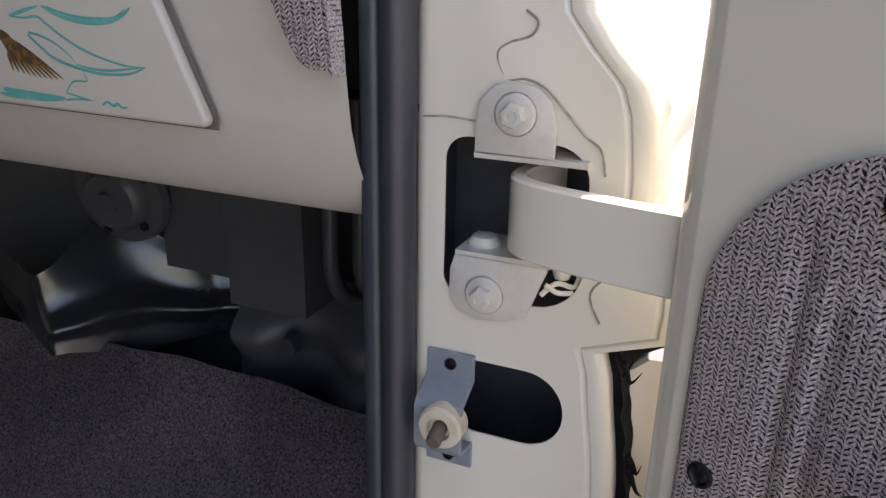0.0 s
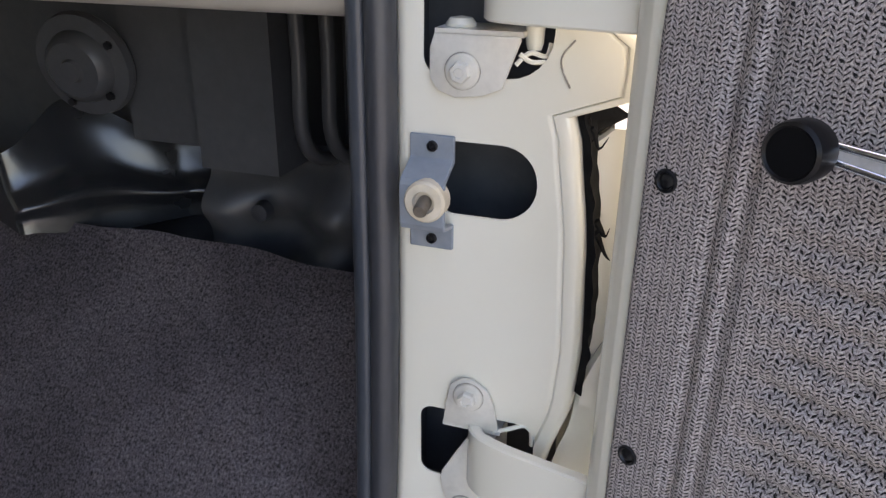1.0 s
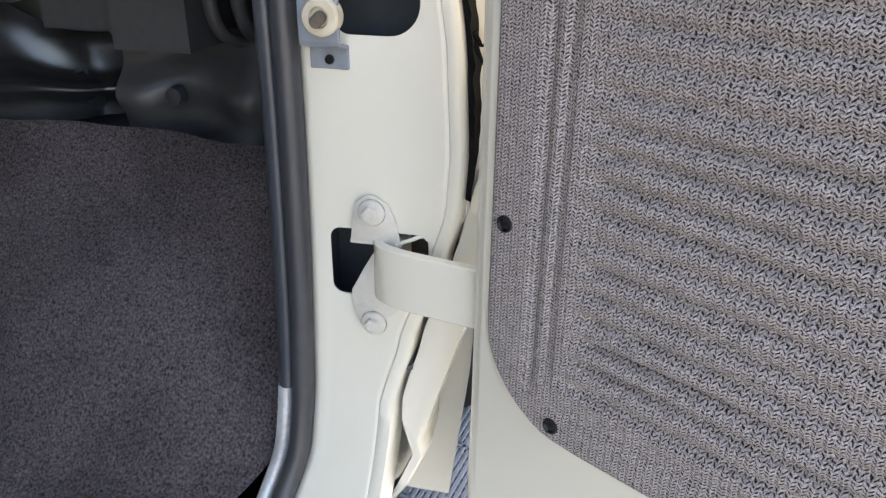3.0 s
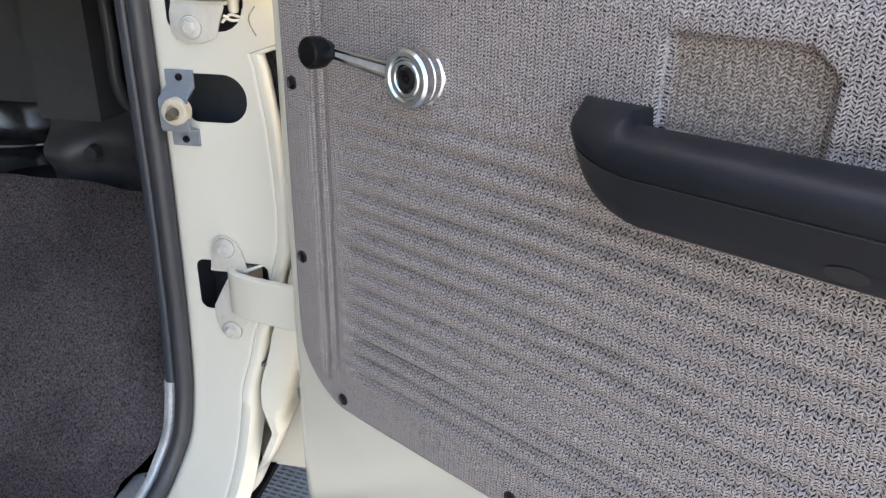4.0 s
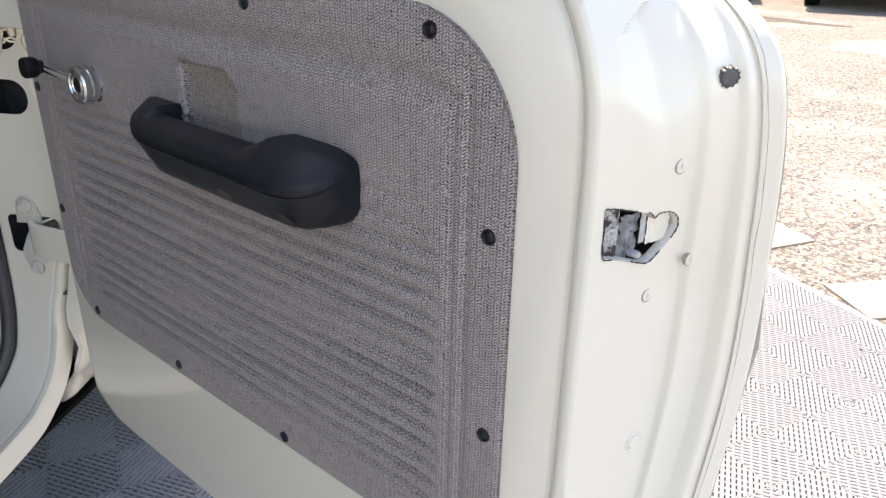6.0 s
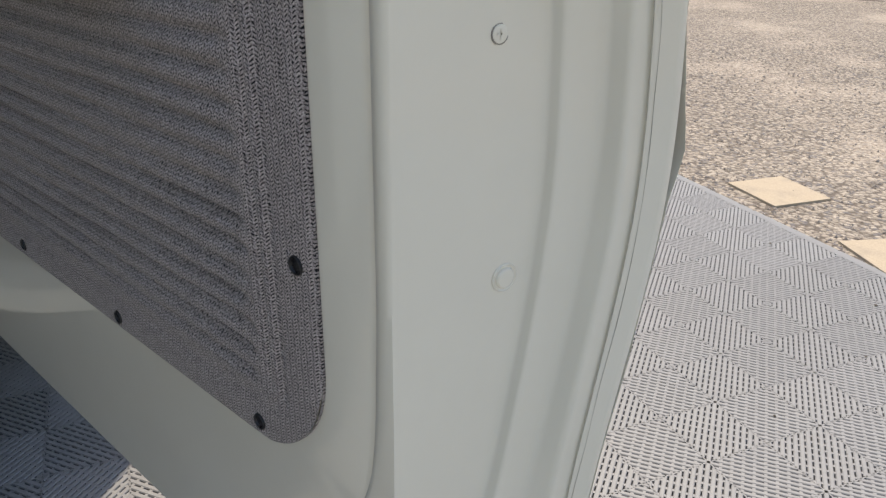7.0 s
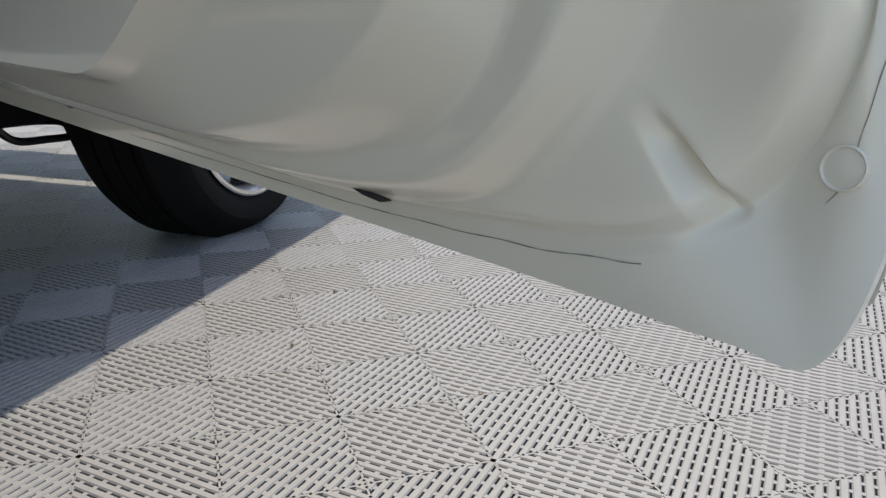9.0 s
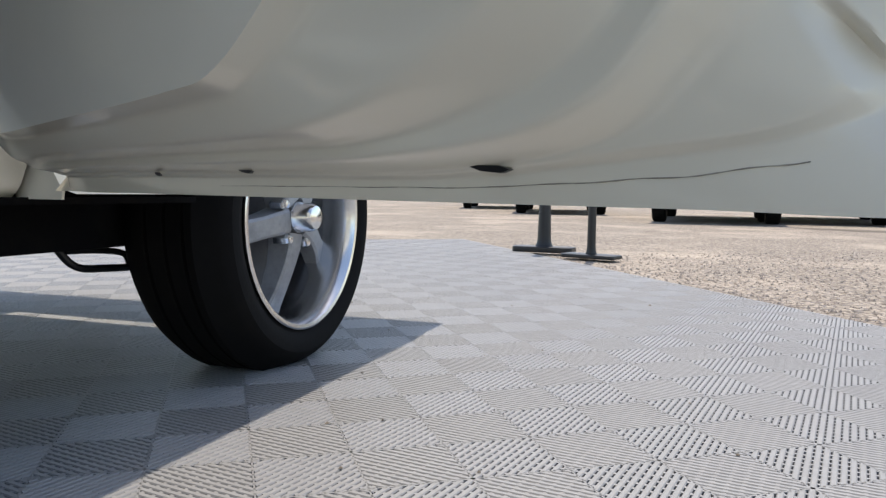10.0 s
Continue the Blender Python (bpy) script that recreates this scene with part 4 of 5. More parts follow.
for br, (a, z) in ((U1, (0.0305, 0.9905)), (U2, (0.0185, 0.8965)), (D1, (0.0275, 0.6850)), (D2, (0.0265, 0.5915))):
    hex_bolt("bolt", (a, -0.0042, z), (0, -1, 0), br, 0.0070)
# curled end of the check strap wire by the lower hinge
part("wire_clip", tube(smooth_line([(0.045, -0.003, 0.6605), (0.056, -0.001, 0.6645), (0.064, 0.001, 0.6675), (0.0695, 0.002, 0.6655), (0.0705, 0.002, 0.6525)], 18), 0.0016, 8), CREAM, D1, "bent painted wire clip")


def hinge_arm(z0, z1, pts, name, label):
    line = smooth_line([(x, y, 0) for x, y in pts], 40)
    rings = []
    for i, p in enumerate(line):
        d = (line[min(i + 1, 39)] - line[max(i - 1, 0)]).normalized()
        nrm = Vector((d.y, -d.x, 0)) * 0.0042
        b = 0.0012
        rings.append([p + nrm * k + Vector((0, 0, z)) for k, z in ((-1, z0 + b), (-0.7, z0), (0.7, z0), (1, z0 + b), (1, z1 - b), (0.7, z1), (-0.7, z1), (-1, z1 - b))])
    return part(name, loft(rings, True, True), CREAM, car, label, sharp=35)


# given in the ground's axes, turned into the vehicle's
INV = VM.inverted()
turn_in = lambda pts: [(INV @ Vector((x, y, 0))).xy for x, y in pts]
HU = hinge_arm(0.9245, 0.9625, turn_in([(-0.088, 0.045), (-0.0845, 0.024), (-0.0785, 0.008), (-0.066, -0.001), (-0.046, 0.001), (-0.022, 0.0085), (0.004, 0.018), (0.026, 0.027)]), "hinge_arm", "cream painted curved steel hinge arm")
hinge_arm(0.6165, 0.6635, turn_in([(-0.090, 0.045), (-0.0865, 0.024), (-0.0805, 0.008), (-0.068, -0.001), (-0.048, 0.001), (-0.024, 0.0085), (0.004, 0.018), (0.026, 0.027)]), "hinge_arm", "cream painted curved steel hinge arm")
bm = lathe([(0, 0), (0.0045, 0), (0.0045, 0.055), (0.0085, 0.056), (0.0088, 0.058), (0.0065, 0.061), (0, 0.062)], (0.0125, 0.011, 0.8625), (0, 0, 1), 16)
part("hinge_pin", bm, CREAM, HU, "painted hinge pin head")
bm = lathe([(0, 0), (0.004, 0.0005), (0.005, 0.004), (0.0055, 0.016), (0, 0.016)], (0.056, 0.006, 0.9085), (0, 0, 1), 14)
tube(smooth_line([(0.048, -0.003, 0.9015), (0.055, 0.000, 0.908), (0.063, 0.004, 0.906), (0.065, 0.006, 0.913)], 14), 0.0014, 7, 1, bm)
tube(smooth_line([(0.050, -0.003, 0.9075), (0.056, -0.001, 0.9035), (0.063, 0.002, 0.9035)], 10), 0.0014, 7, 1, bm)
part("split_pin", bm, CREAM, HU, "painted pin end with a bent split pin")

# door check bracket with its nylon roller
bm = prism([(0.853, 0.0015), (0.8585, 0.0015), (0.8585, -0.0015), (0.8445, -0.0015), (0.836, -0.0170), (0.8325, -0.0190), (0.8085, -0.0190), (0.805, -0.0170), (0.8015, -0.0015), (0.7875, -0.0015), (0.7875, 0.0015),
            (0.8035, 0.0015), (0.8075, -0.0150), (0.8335, -0.0150), (0.8420, 0.0015)][::1], lambda u, v, w: Vector((-0.0135 + w, v - 0.0015, u)), 0.0275, 0.0006, 1)
check = part("check_bracket", bm, BRACKET, car, "blue grey painted door check bracket", sharp=25)
part("roller", lathe([(0, -0.006), (0.0125, -0.006), (0.0125, 0.004), (0.0112, 0.0058), (0.0068, 0.0062), (0.0060, 0.003), (0, 0.003)], (0.0035, -0.0200, 0.8245), (0, -1, 0), 26), NYLON, check, "cream nylon roller", sharp=28)
part("check_rod", lathe([(0, 0), (0.0042, 0), (0.0042, 0.013), (0.0034, 0.0145), (0, 0.0145)], (0.0035, -0.0220, 0.8245), (0.1, -1, -0.12), 14), RUSTY, check, "dull steel rod end")
for z in (0.8520, 0.7940):
    screw("bracket_screw", (0.0008, -0.0032, z), (0, -1, 0), check, 0.0034, "dark bracket screw")


# black rubber in the gap between pillar and wing, torn in places
rows = []
for k in range(110):
    z = 0.888 - 0.19 * k / 109
    a = (lerp_table(z, OUTER_Z) if z < 0.878 else 0.080) + 0.0015
    rag = noise.noise(Vector((z * 70, 0, 5)))
    wide = (0.0055 + 0.003 * rag) * min(1, (z - 0.690) / 0.07) + 0.020 * max(0, 1 - abs(z - 0.873) / 0.012)
    rows.append([(a - 0.004, 0.010, z), (a + 0.0005 + 0.0015 * rag, 0.0045, z), (a + 0.004 + 0.002 * noise.noise(Vector((0, z * 90, 2))), 0.002 + 0.002 * rag, z), (a + min(0.008, wide * 0.7), 0.012 + 0.003 * rag, z), (a + wide, 0.026, z)])
bm = loft(rows, False, False)
r = random.Random(4)
for z0 in (0.874, 0.868, 0.815, 0.808):
    a = lerp_table(z0, OUTER_Z) + 0.006
    ln = 0.005 + 0.008 * r.random()
    pts = [(a, 0.006, z0)]
    for k in range(3):
        pts.append((a + ln * (k + 1) / 3 + 0.003 * (r.random() - 0.5), 0.004 + 0.006 * r.random(), z0 - 0.007 * (k + 1) * r.random()))
    tube(smooth_line(pts, 10), lambda t: 0.0024 * (1.1 - t), 6, 0.6, bm)
part("gap_rubber", bm, TORN, car, "torn black rubber between pillar and wing")


# front wing, with its rounded shoulder and open wheel arch
def wing(side):
    rows = []
    for k in range(70):
        b = 0.036 + 1.42 * k / 69
        d = b - 0.78
        low = 0.352 + 0.10 * max(0, 1 - b / 0.06)
        if abs(d) < 0.40:
            low = max(low, 0.30 + math.sqrt(max(0, 0.40 ** 2 - d * d)))
        col = [(0.100, low + (0.925 - low) * j / 10) for j in range(11)]
        col += [(0.100 - 0.13 * (1 - math.cos(radians(9 * j))), 0.925 + 0.115 * math.sin(radians(9 * j))) for j in range(1, 11)]
        col += [(-0.03 - 0.26 * j / 4, 1.04 + 0.012 * j / 4) for j in range(1, 5)]
        rows.append([(a if side > 0 else -1.50 - a, b, z) for a, z in col])
    bm = loft(rows, False, False)
    bmesh.ops.solidify(bm, geom=bm.faces[:] + bm.edges[:] + bm.verts[:], thickness=0.002)
    return bm


part("front_wing", wing(1), CREAM, car, "glossy cream front wing")
part("front_wing", wing(-1), CREAM, car, "glossy cream front wing")
# torn flange beside the pillar, with a ragged edge
rows = []
for k in range(60):
    z = 0.866 - 0.176 * k / 59
    a0 = 0.0870 + 0.0030 * noise.noise(Vector((z * 60, 1.0, 0))) + 0.012 * max(0, 1 - (0.866 - z) / 0.010) + 0.007 * max(0, 1 - abs(z - 0.806) / 0.008) - 0.003 * min(1, max(0, (0.80 - z) / 0.01))
    rows.append([(a0 + 0.001, 0.040, z), (a0, 0.023, z), (a0 + 0.003, 0.0205, z), (0.118, 0.0225 + 0.002 * noise.noise(Vector((z * 25, 4, 0))), z), (0.138, 0.030, z), (0.139, 0.060, z)])
bm = loft(rows, False, False)
bmesh.ops.solidify(bm, geom=bm.faces[:] + bm.edges[:] + bm.verts[:], thickness=0.0015)
part("torn_flange", bm, CREAM, car, "cream painted flange with a ragged edge behind the torn rubber")
# curved lower edge of the wing, sweeping in against the pillar
ys = [(0.752, 0.129, 0.146), (0.735, 0.111, 0.146), (0.715, 0.101, 0.143), (0.69, 0.0935, 0.135), (0.66, 0.0885, 0.122), (0.60, 0.078, 0.102), (0.55, 0.066, 0.086), (0.50, 0.053, 0.071), (0.455, 0.042, 0.060), (0.425, 0.032, 0.052),
      (0.395, 0.018, 0.038), (0.36, 0.002, 0.022), (0.345, -0.004, 0.006)]
rows = []
for z, a0, a1 in [(p.x, p.y, p.z) for p in smooth_line(ys, 90)]:
    # close to the pillar low down, with a small open notch
    k = min(1, max(0, (0.70 - z) / 0.035)) * min(1, max(0, (z - 0.385) / 0.035))
    a0 += (lerp_table(z, OUTER_Z) + 0.0045 + 0.012 * max(0, 1 - abs(z - 0.455) / 0.035) - a0) * k
    a1 = max(a1, a0 + 0.012)
    rows.append([(a0 + 0.002, 0.034, z), (a0, 0.016 - 0.008 * k, z), (a0 + 0.003, 0.0125 - 0.005 * k, z), (a0 + (a1 - a0) * 0.6, 0.0135 - 0.005 * k, z), (a1 - 0.002, 0.019 - 0.005 * k, z), (a1, 0.030, z), (a1 - 0.004, 0.075, z)])
bm = loft(rows, False, False)
bmesh.ops.solidify(bm, geom=bm.faces[:] + bm.edges[:] + bm.verts[:], thickness=0.0015)
part("wing_flange", bm, CREAM, car, "cream painted rear flange of the wing")

part("splash_panel", prism([(-0.02, 0.345), (0.070, 0.345), (0.088, 0.50), (0.092, 0.60), (0.095, 0.90), (0.05, 0.90), (-0.02, 0.50)], lambda u, v, w: Vector((u, 0.085 + w, v)), 0.004), CREAM, car, "cream inner panel behind the wing")

# dashboard with its lower roll, the lid and the pillar trim
prof = smooth_line([(0, 0.075, 0.921), (0, 0.050, 0.917), (0, 0.020, 0.921), (0, 0.002, 0.935), (0, -0.012, 0.957), (0, -0.018, 0.972), (0, -0.022, 0.990), (0, -0.030, 1.06), (0, -0.032, 1.10), (0, 0.02, 1.13), (0, 0.25, 1.13)], 60)
rows = [[p + Vector((a, 0, 0)) for p in prof] for a in [-1.42 + 1.372 * k / 20 for k in range(21)]]
bm = loft(rows, False, False)
bmesh.ops.solidify(bm, geom=bm.faces[:] + bm.edges[:] + bm.verts[:], thickness=0.0015)
dash = part("dashboard", bm, CREAM_SATIN, car, "cream painted metal dashboard with a rolled lower edge")
face = lambda u, v, w: Vector((u, -0.0235 - (v - 0.97) * 0.115 - w, v))
lid_outline = [(-0.1285, 0.9745), (-0.1275, 0.9785), (-0.150, 1.045), (-0.158, 1.06), (-0.47, 1.062), (-0.49, 0.979), (-0.487, 0.9765), (-0.131, 0.9735)]
lid = part("glovebox_lid", prism(lid_outline, face, 0.0075, 0.0022, 3), CREAM_SATIN, car, "cream glovebox lid with teal pinstripe artwork")
# thin dark sheet, painted as the shade in the gap round the lid
part("lid_gap", prism([(-0.1258, 0.9715), (-0.1250, 0.978), (-0.1470, 1.046), (-0.47, 1.065), (-0.495, 0.9750)], face, 0.0008), GAP, dash, "dark sheet for the shaded gap round the lid")


def stroke(points, wide, name, material, lift=0.0079):
    line = smooth_line([(u, v, 0) for u, v in points], 24)
    rows = []
    for i, p in enumerate(line):
        d = (line[min(i + 1, 23)] - line[max(i - 1, 0)]).normalized()
        w = wide * (0.15 + math.sin(math.pi * min(1, i / 23 * 0.92 + 0.08)) ** 0.7)
        rows.append([face(p.x + d.y * w * k, p.y - d.x * w * k, lift + 0.0002 * (1 - abs(k))) for k in (-1, 0, 1)])
    return part(name, loft(rows, False, False), material, lid)


for pts, w in (([(-0.2242, 1.0313), (-0.2160, 1.0277), (-0.2043, 1.0249), (-0.1898, 1.0239), (-0.1780, 1.0253), (-0.1690, 1.0284), (-0.1626, 1.0326)], 0.0011), ([(-0.2222, 1.0313), (-0.2113, 1.0284), (-0.1982, 1.0264), (-0.1865, 1.0261), (-0.1748, 1.0272), (-0.1656, 1.0320)], 0.0007), ([(-0.2505, 1.0252), (-0.2394, 1.0282), (-0.2269, 1.0312)], 0.0009), ([(-0.2505, 1.0252), (-0.2402, 1.0246), (-0.2296, 1.0256), (-0.2234, 1.0216), (-0.2138, 1.0155), (-0.2012, 1.0095), (-0.1870, 1.0053), (-0.1729, 1.0028), (-0.1608, 1.0029)], 0.0007), ([(-0.1608, 1.0029), (-0.1676, 0.9999), (-0.1765, 0.9981), (-0.1913, 0.9975), (-0.2031, 0.9987), (-0.2150, 1.0010), (-0.2253, 1.0042), (-0.2329, 1.0098), (-0.2404, 1.0162), (-0.2317, 1.0159), (-0.2221, 1.0124), (-0.2138, 1.0073), (-0.2093, 1.0026)], 0.0008), ([(-0.2088, 1.0015), (-0.1984, 0.9998), (-0.1850, 0.9997), (-0.1731, 1.0012), (-0.1629, 1.0025)], 0.0006), ([(-0.2049, 0.9973), (-0.2041, 0.9929), (-0.2128, 0.9922), (-0.2180, 0.9893), (-0.2215, 0.9851)], 0.0004), ([(-0.2215, 0.9851), (-0.2121, 0.9834), (-0.2030, 0.9820)], 0.0004), ([(-0.2713, 0.9836), (-0.2546, 0.9817), (-0.2382, 0.9811), (-0.2235, 0.9817)], 0.0022), ([(-0.2236, 0.9809), (-0.2123, 0.9823), (-0.2046, 0.9821)], 0.0006), ([(-0.2754, 0.9810), (-0.2618, 0.9801), (-0.2483, 0.9798)], 0.0012), ([(-0.1965, 0.9802), (-0.1923, 0.9823), (-0.1888, 0.9805), (-0.1849, 0.9817), (-0.1822, 0.9799), (-0.1785, 0.9806)], 0.0008)):
    stroke(pts, w, "pinstripe", TEAL)
for pts, w in (([(-0.2665, 1.0175), (-0.2602, 1.0155), (-0.2544, 1.0134)], 0.0016), ([(-0.2651, 1.0164), (-0.2455, 1.0077), (-0.2214, 0.9925)], 0.0011), ([(-0.2644, 1.0151), (-0.2470, 1.0072), (-0.2256, 0.9923)], 0.0011), ([(-0.2637, 1.0137), (-0.2487, 1.0067), (-0.2298, 0.9922)], 0.0011), ([(-0.2630, 1.0124), (-0.2502, 1.0061), (-0.2340, 0.9922)], 0.0011), ([(-0.2623, 1.0111), (-0.2518, 1.0056), (-0.2382, 0.9924)], 0.0011), ([(-0.2616, 1.0097), (-0.2535, 1.0051), (-0.2424, 0.9927)], 0.0011), ([(-0.2610, 1.0084), (-0.2550, 1.0046), (-0.2466, 0.9930)], 0.0011), ([(-0.2602, 1.0071), (-0.2567, 1.0040), (-0.2508, 0.9936)], 0.0011), ([(-0.2596, 1.0057), (-0.2583, 1.0035), (-0.2550, 0.9942)], 0.0011), ([(-0.2588, 1.0044), (-0.2599, 1.0030), (-0.2592, 0.9949)], 0.0011)):
    stroke(pts, w, "brown_stroke", BROWN, 0.0078)
bm = prism(smooth_line([(-0.0775, 1.07, 0), (-0.072, 1.04, 0), (-0.0635, 1.018, 0), (-0.057, 1.0105, 0), (-0.046, 1.0095, 0), (-0.043, 1.011, 0), (-0.043, 1.07, 0)], 26) and
           [(p.x, p.y) for p in smooth_line([(-0.0775, 1.07, 0), (-0.072, 1.04, 0), (-0.0635, 1.018, 0), (-0.057, 1.0105, 0), (-0.046, 1.0095, 0), (-0.043, 1.011, 0), (-0.043, 1.07, 0)], 26)],
           lambda u, v, w: Vector((u, -0.028 - (v - 0.97) * 0.115 - w, v)), 0.012, 0.004, 3)
part("pillar_trim", bm, FABRIC, car, "grey knitted fabric pillar trim with a rounded corner", sharp=60)

# footwell: carpet, bulkhead, blower, boxes, vinyl flap
prof = smooth_line([(0, 0.198, 0.668), (0, 0.186, 0.656), (0, 0.135, 0.605), (0, 0.06, 0.53), (0, 0.0, 0.455), (0, -0.05, 0.405), (0, -0.12, 0.386), (0, -0.3, 0.382), (0, -0.6, 0.380), (0, -1.2, 0.380)], 90)
rows = []
for k in range(64):
    a = -0.058 - 1.30 * k / 63
    rows.append([Vector((min(a, -0.058 - 0.046 * min(1, max(0, -p.y / 0.05))), p.y, p.z)) + Vector((0, 0.3, 1)).normalized() * (0.010 * noise.noise(Vector((a * 5, p.y * 7, p.z * 6))) + 0.004 * noise.noise(Vector((a * 16, p.y * 16, 3))))
                 + Vector((0, 0, (-0.018 * max(0, (a + 0.25) / 0.19) - 0.012 * min(1, max(0, (-0.36 - a) / 0.1))) if j < 6 else 0)) for j, p in enumerate(prof)])
bm = loft(rows, False, False)
bmesh.ops.solidify(bm, geom=bm.faces[:] + bm.edges[:] + bm.verts[:], thickness=0.008)
part("carpet", bm, CARPET, car, "worn charcoal grey footwell carpet", sharp=70)
part("bulkhead", box(-1.45, -0.04, 0.33, 0.335, 0.36, 1.12), HEATER, car, "black painted bulkhead")
part("kick_panel", box(-0.056, -0.050, 0.006, 0.33, 0.40, 1.00, 0.002), BLACK_SATIN, car, "black kick panel beside the footwell")
FLAP = [Vector((-0.68, 0.225)), Vector((-0.515, 0.150)), Vector((-0.408, 0.298)), Vector((-0.37, 0.32))]
rows = []
for i in range(60):
    row = []
    for j in range(60):
        u, v = i / 59, j / 59
        # a sheet hung towards the door opening, leaning back, with a fold low down and a peaked upper edge
        base = FLAP[0].lerp(FLAP[1], u / 0.36) if u < 0.36 else FLAP[1].lerp(FLAP[2], (u - 0.36) / 0.52) if u < 0.88 else FLAP[2].lerp(FLAP[3], (u - 0.88) / 0.12)
        foot = 0.648 + 0.016 * min(1, max(0, (0.60 - u) / 0.2))
        crest = 0.742 + 0.050 * math.exp(-((u - 0.60) / 0.16) ** 2) + 0.01 * max(0, 0.3 - u)
        z = foot + (crest - foot) * v
        lean = (z - foot) * 0.33
        push = 0.014 * math.exp(-((v - 0.34) / 0.11) ** 2) + 0.004 * math.sin(u * 15 + 2.2 * v) * v + 0.006 * noise.noise(Vector((u * 2.8, v * 2.4, 1.7)))
        row.append((base.x + (push - lean) * 0.888, base.y - (push - lean) * 0.46, z))
    rows.append(row)
bm = loft(rows, False, False)
bmesh.ops.solidify(bm, geom=bm.faces[:] + bm.edges[:] + bm.verts[:], thickness=0.002)
part("vinyl_flap", bm, BLACK_VINYL, car, "crumpled glossy black vinyl sound flap", sharp=80)
rows = []
for i in range(40):
    row = []
    for j in range(30):
        u, v = i / 39, j / 29
        a, z = -0.335 + 0.285 * u, 0.625 + 0.143 * v
        b = 0.245 - 0.022 * math.cos(u * 13) * (1 - v) + 0.03 * noise.noise(Vector((u * 4, v * 3, 7)))
        row.append((a, b, z))
    rows.append(row)
bm = loft(rows, False, False)
bmesh.ops.solidify(bm, geom=bm.faces[:] + bm.edges[:] + bm.verts[:], thickness=0.002)
part("insulation_mat", bm, HEATER, car, "lumpy black insulation mat above the carpet", sharp=80)
bl = part("blower_motor", lathe([(0, 0.0), (0.050, 0.0), (0.052, 0.004), (0.050, 0.012), (0.036, 0.014), (0.033, 0.022), (0.027, 0.027), (0.012, 0.028), (0.010, 0.032), (0, 0.032)], (-0.432, 0.20, 0.842), (0.1, -1, -0.15), 30),
          HEATER, car, "round black heater blower motor", sharp=30)
for k in range(5):
    a = 2 * math.pi * k / 5 + 0.5
    part("blower_screw", lathe([(0, 0), (0.0045, 0), (0.004, 0.003), (0, 0.003)], (-0.432 + 0.042 * math.cos(a), 0.188, 0.842 + 0.042 * math.sin(a)), (0.1, -1, -0.15), 8), SCREW_BLACK, bl)
bm = box(-0.40, -0.315, 0.21, 0.33, 0.765, 0.93, 0.012, 3)
heater = part("heater_box", bm, HEATER, car, "black heater case with rounded edges")
bm = box(-0.302, -0.218, 0.185, 0.33, 0.752, 0.94, 0.008, 3)
part("heater_duct", bm, HEATER, car, "flat black heater duct")
for a, b in ((-0.200, 0.20), (-0.178, 0.215), (-0.155, 0.225), (-0.128, 0.24)):
    part("cable_pipe", tube(smooth_line([(a, b, 0.95), (a + 0.002, b, 0.86), (a - 0.001, b + 0.005, 0.79), (a + 0.004, b + 0.03, 0.76), (a + 0.01, b + 0.09, 0.755)], 20), 0.0075, 10), HEATER, car, "upright black pipe below the dash")
part("rubber_grommet", lathe([(0, 0), (0.011, 0), (0.009, 0.012), (0, 0.014)], (-0.262, 0.225, 0.70), (0, -1, 0), 14), RUBBER, car, "black rubber grommet")

# the rest of the body, closing the cabin and casting the shade
bm = box(-1.60, 0.0, -2.15, 0.34, 1.86, 1.90, 0.02)
part("roof", bm, CREAM, car, "cream hard top roof")
for q, nm, lb in (((-1.60, -1.57, -2.15, 0.30, 0.38, 1.86), "side_wall", "cream far body side"), ((-1.57, 0.0, -2.15, -2.12, 0.38, 1.86), "rear_wall", "cream rear body panel"),
                  ((0.0, 0.045, -2.15, -0.86, 0.34, 1.86), "side_wall", "cream body side behind the door opening"), ((-1.57, 0.0, -2.12, 0.33, 0.345, 0.375), "floor_pan", "black painted floor pan")):
    part(nm, box(*q, 0.004, 1), UNDERSEAL if nm == "floor_pan" else CREAM, car, lb)
part("windscreen_frame", box(-1.57, 0.0, 0.23, 0.37, 1.10, 1.87, 0.01), CREAM, car, "cream windscreen frame")
bm = box(-1.30, -0.20, 0.34, 1.40, 1.04, 1.085, 0.03, 3)
part("bonnet", bm, CREAM, car, "cream bonnet")
part("front_panel", box(-1.59, 0.097, 1.43, 1.455, 0.55, 1.00, 0.01), CREAM, car, "cream front panel")
part("inner_wing", box(-0.34, -0.33, 0.34, 1.36, 0.45, 1.04), UNDERSEAL, car, "black inner wing")
part("front_bumper", box(-1.62, 0.105, 1.44, 1.52, 0.46, 0.57, 0.01), BLACK_SATIN, car, "black steel front bumper")
part("chassis_rail", box(-0.42, -0.34, -2.0, 1.44, 0.245, 0.345, 0.006), UNDERSEAL, car, "black chassis rail")
part("chassis_rail", box(-1.16, -1.08, -2.0, 1.44, 0.245, 0.345, 0.006), UNDERSEAL, car, "black chassis rail")
part("axle", tube([(-1.35, 0.78, 0.30), (-0.75, 0.78, 0.29), (-0.12, 0.78, 0.30)], 0.042, 14), UNDERSEAL, car, "black front axle tube")
bm = tube(smooth_line([(-0.26, 0.36, 0.30), (-0.255, 0.395, 0.248), (-0.25, 0.43, 0.219), (-0.25, 0.50, 0.212), (-0.25, 0.56, 0.209), (-0.25, 0.66, 0.21)], 24), 0.007, 8)
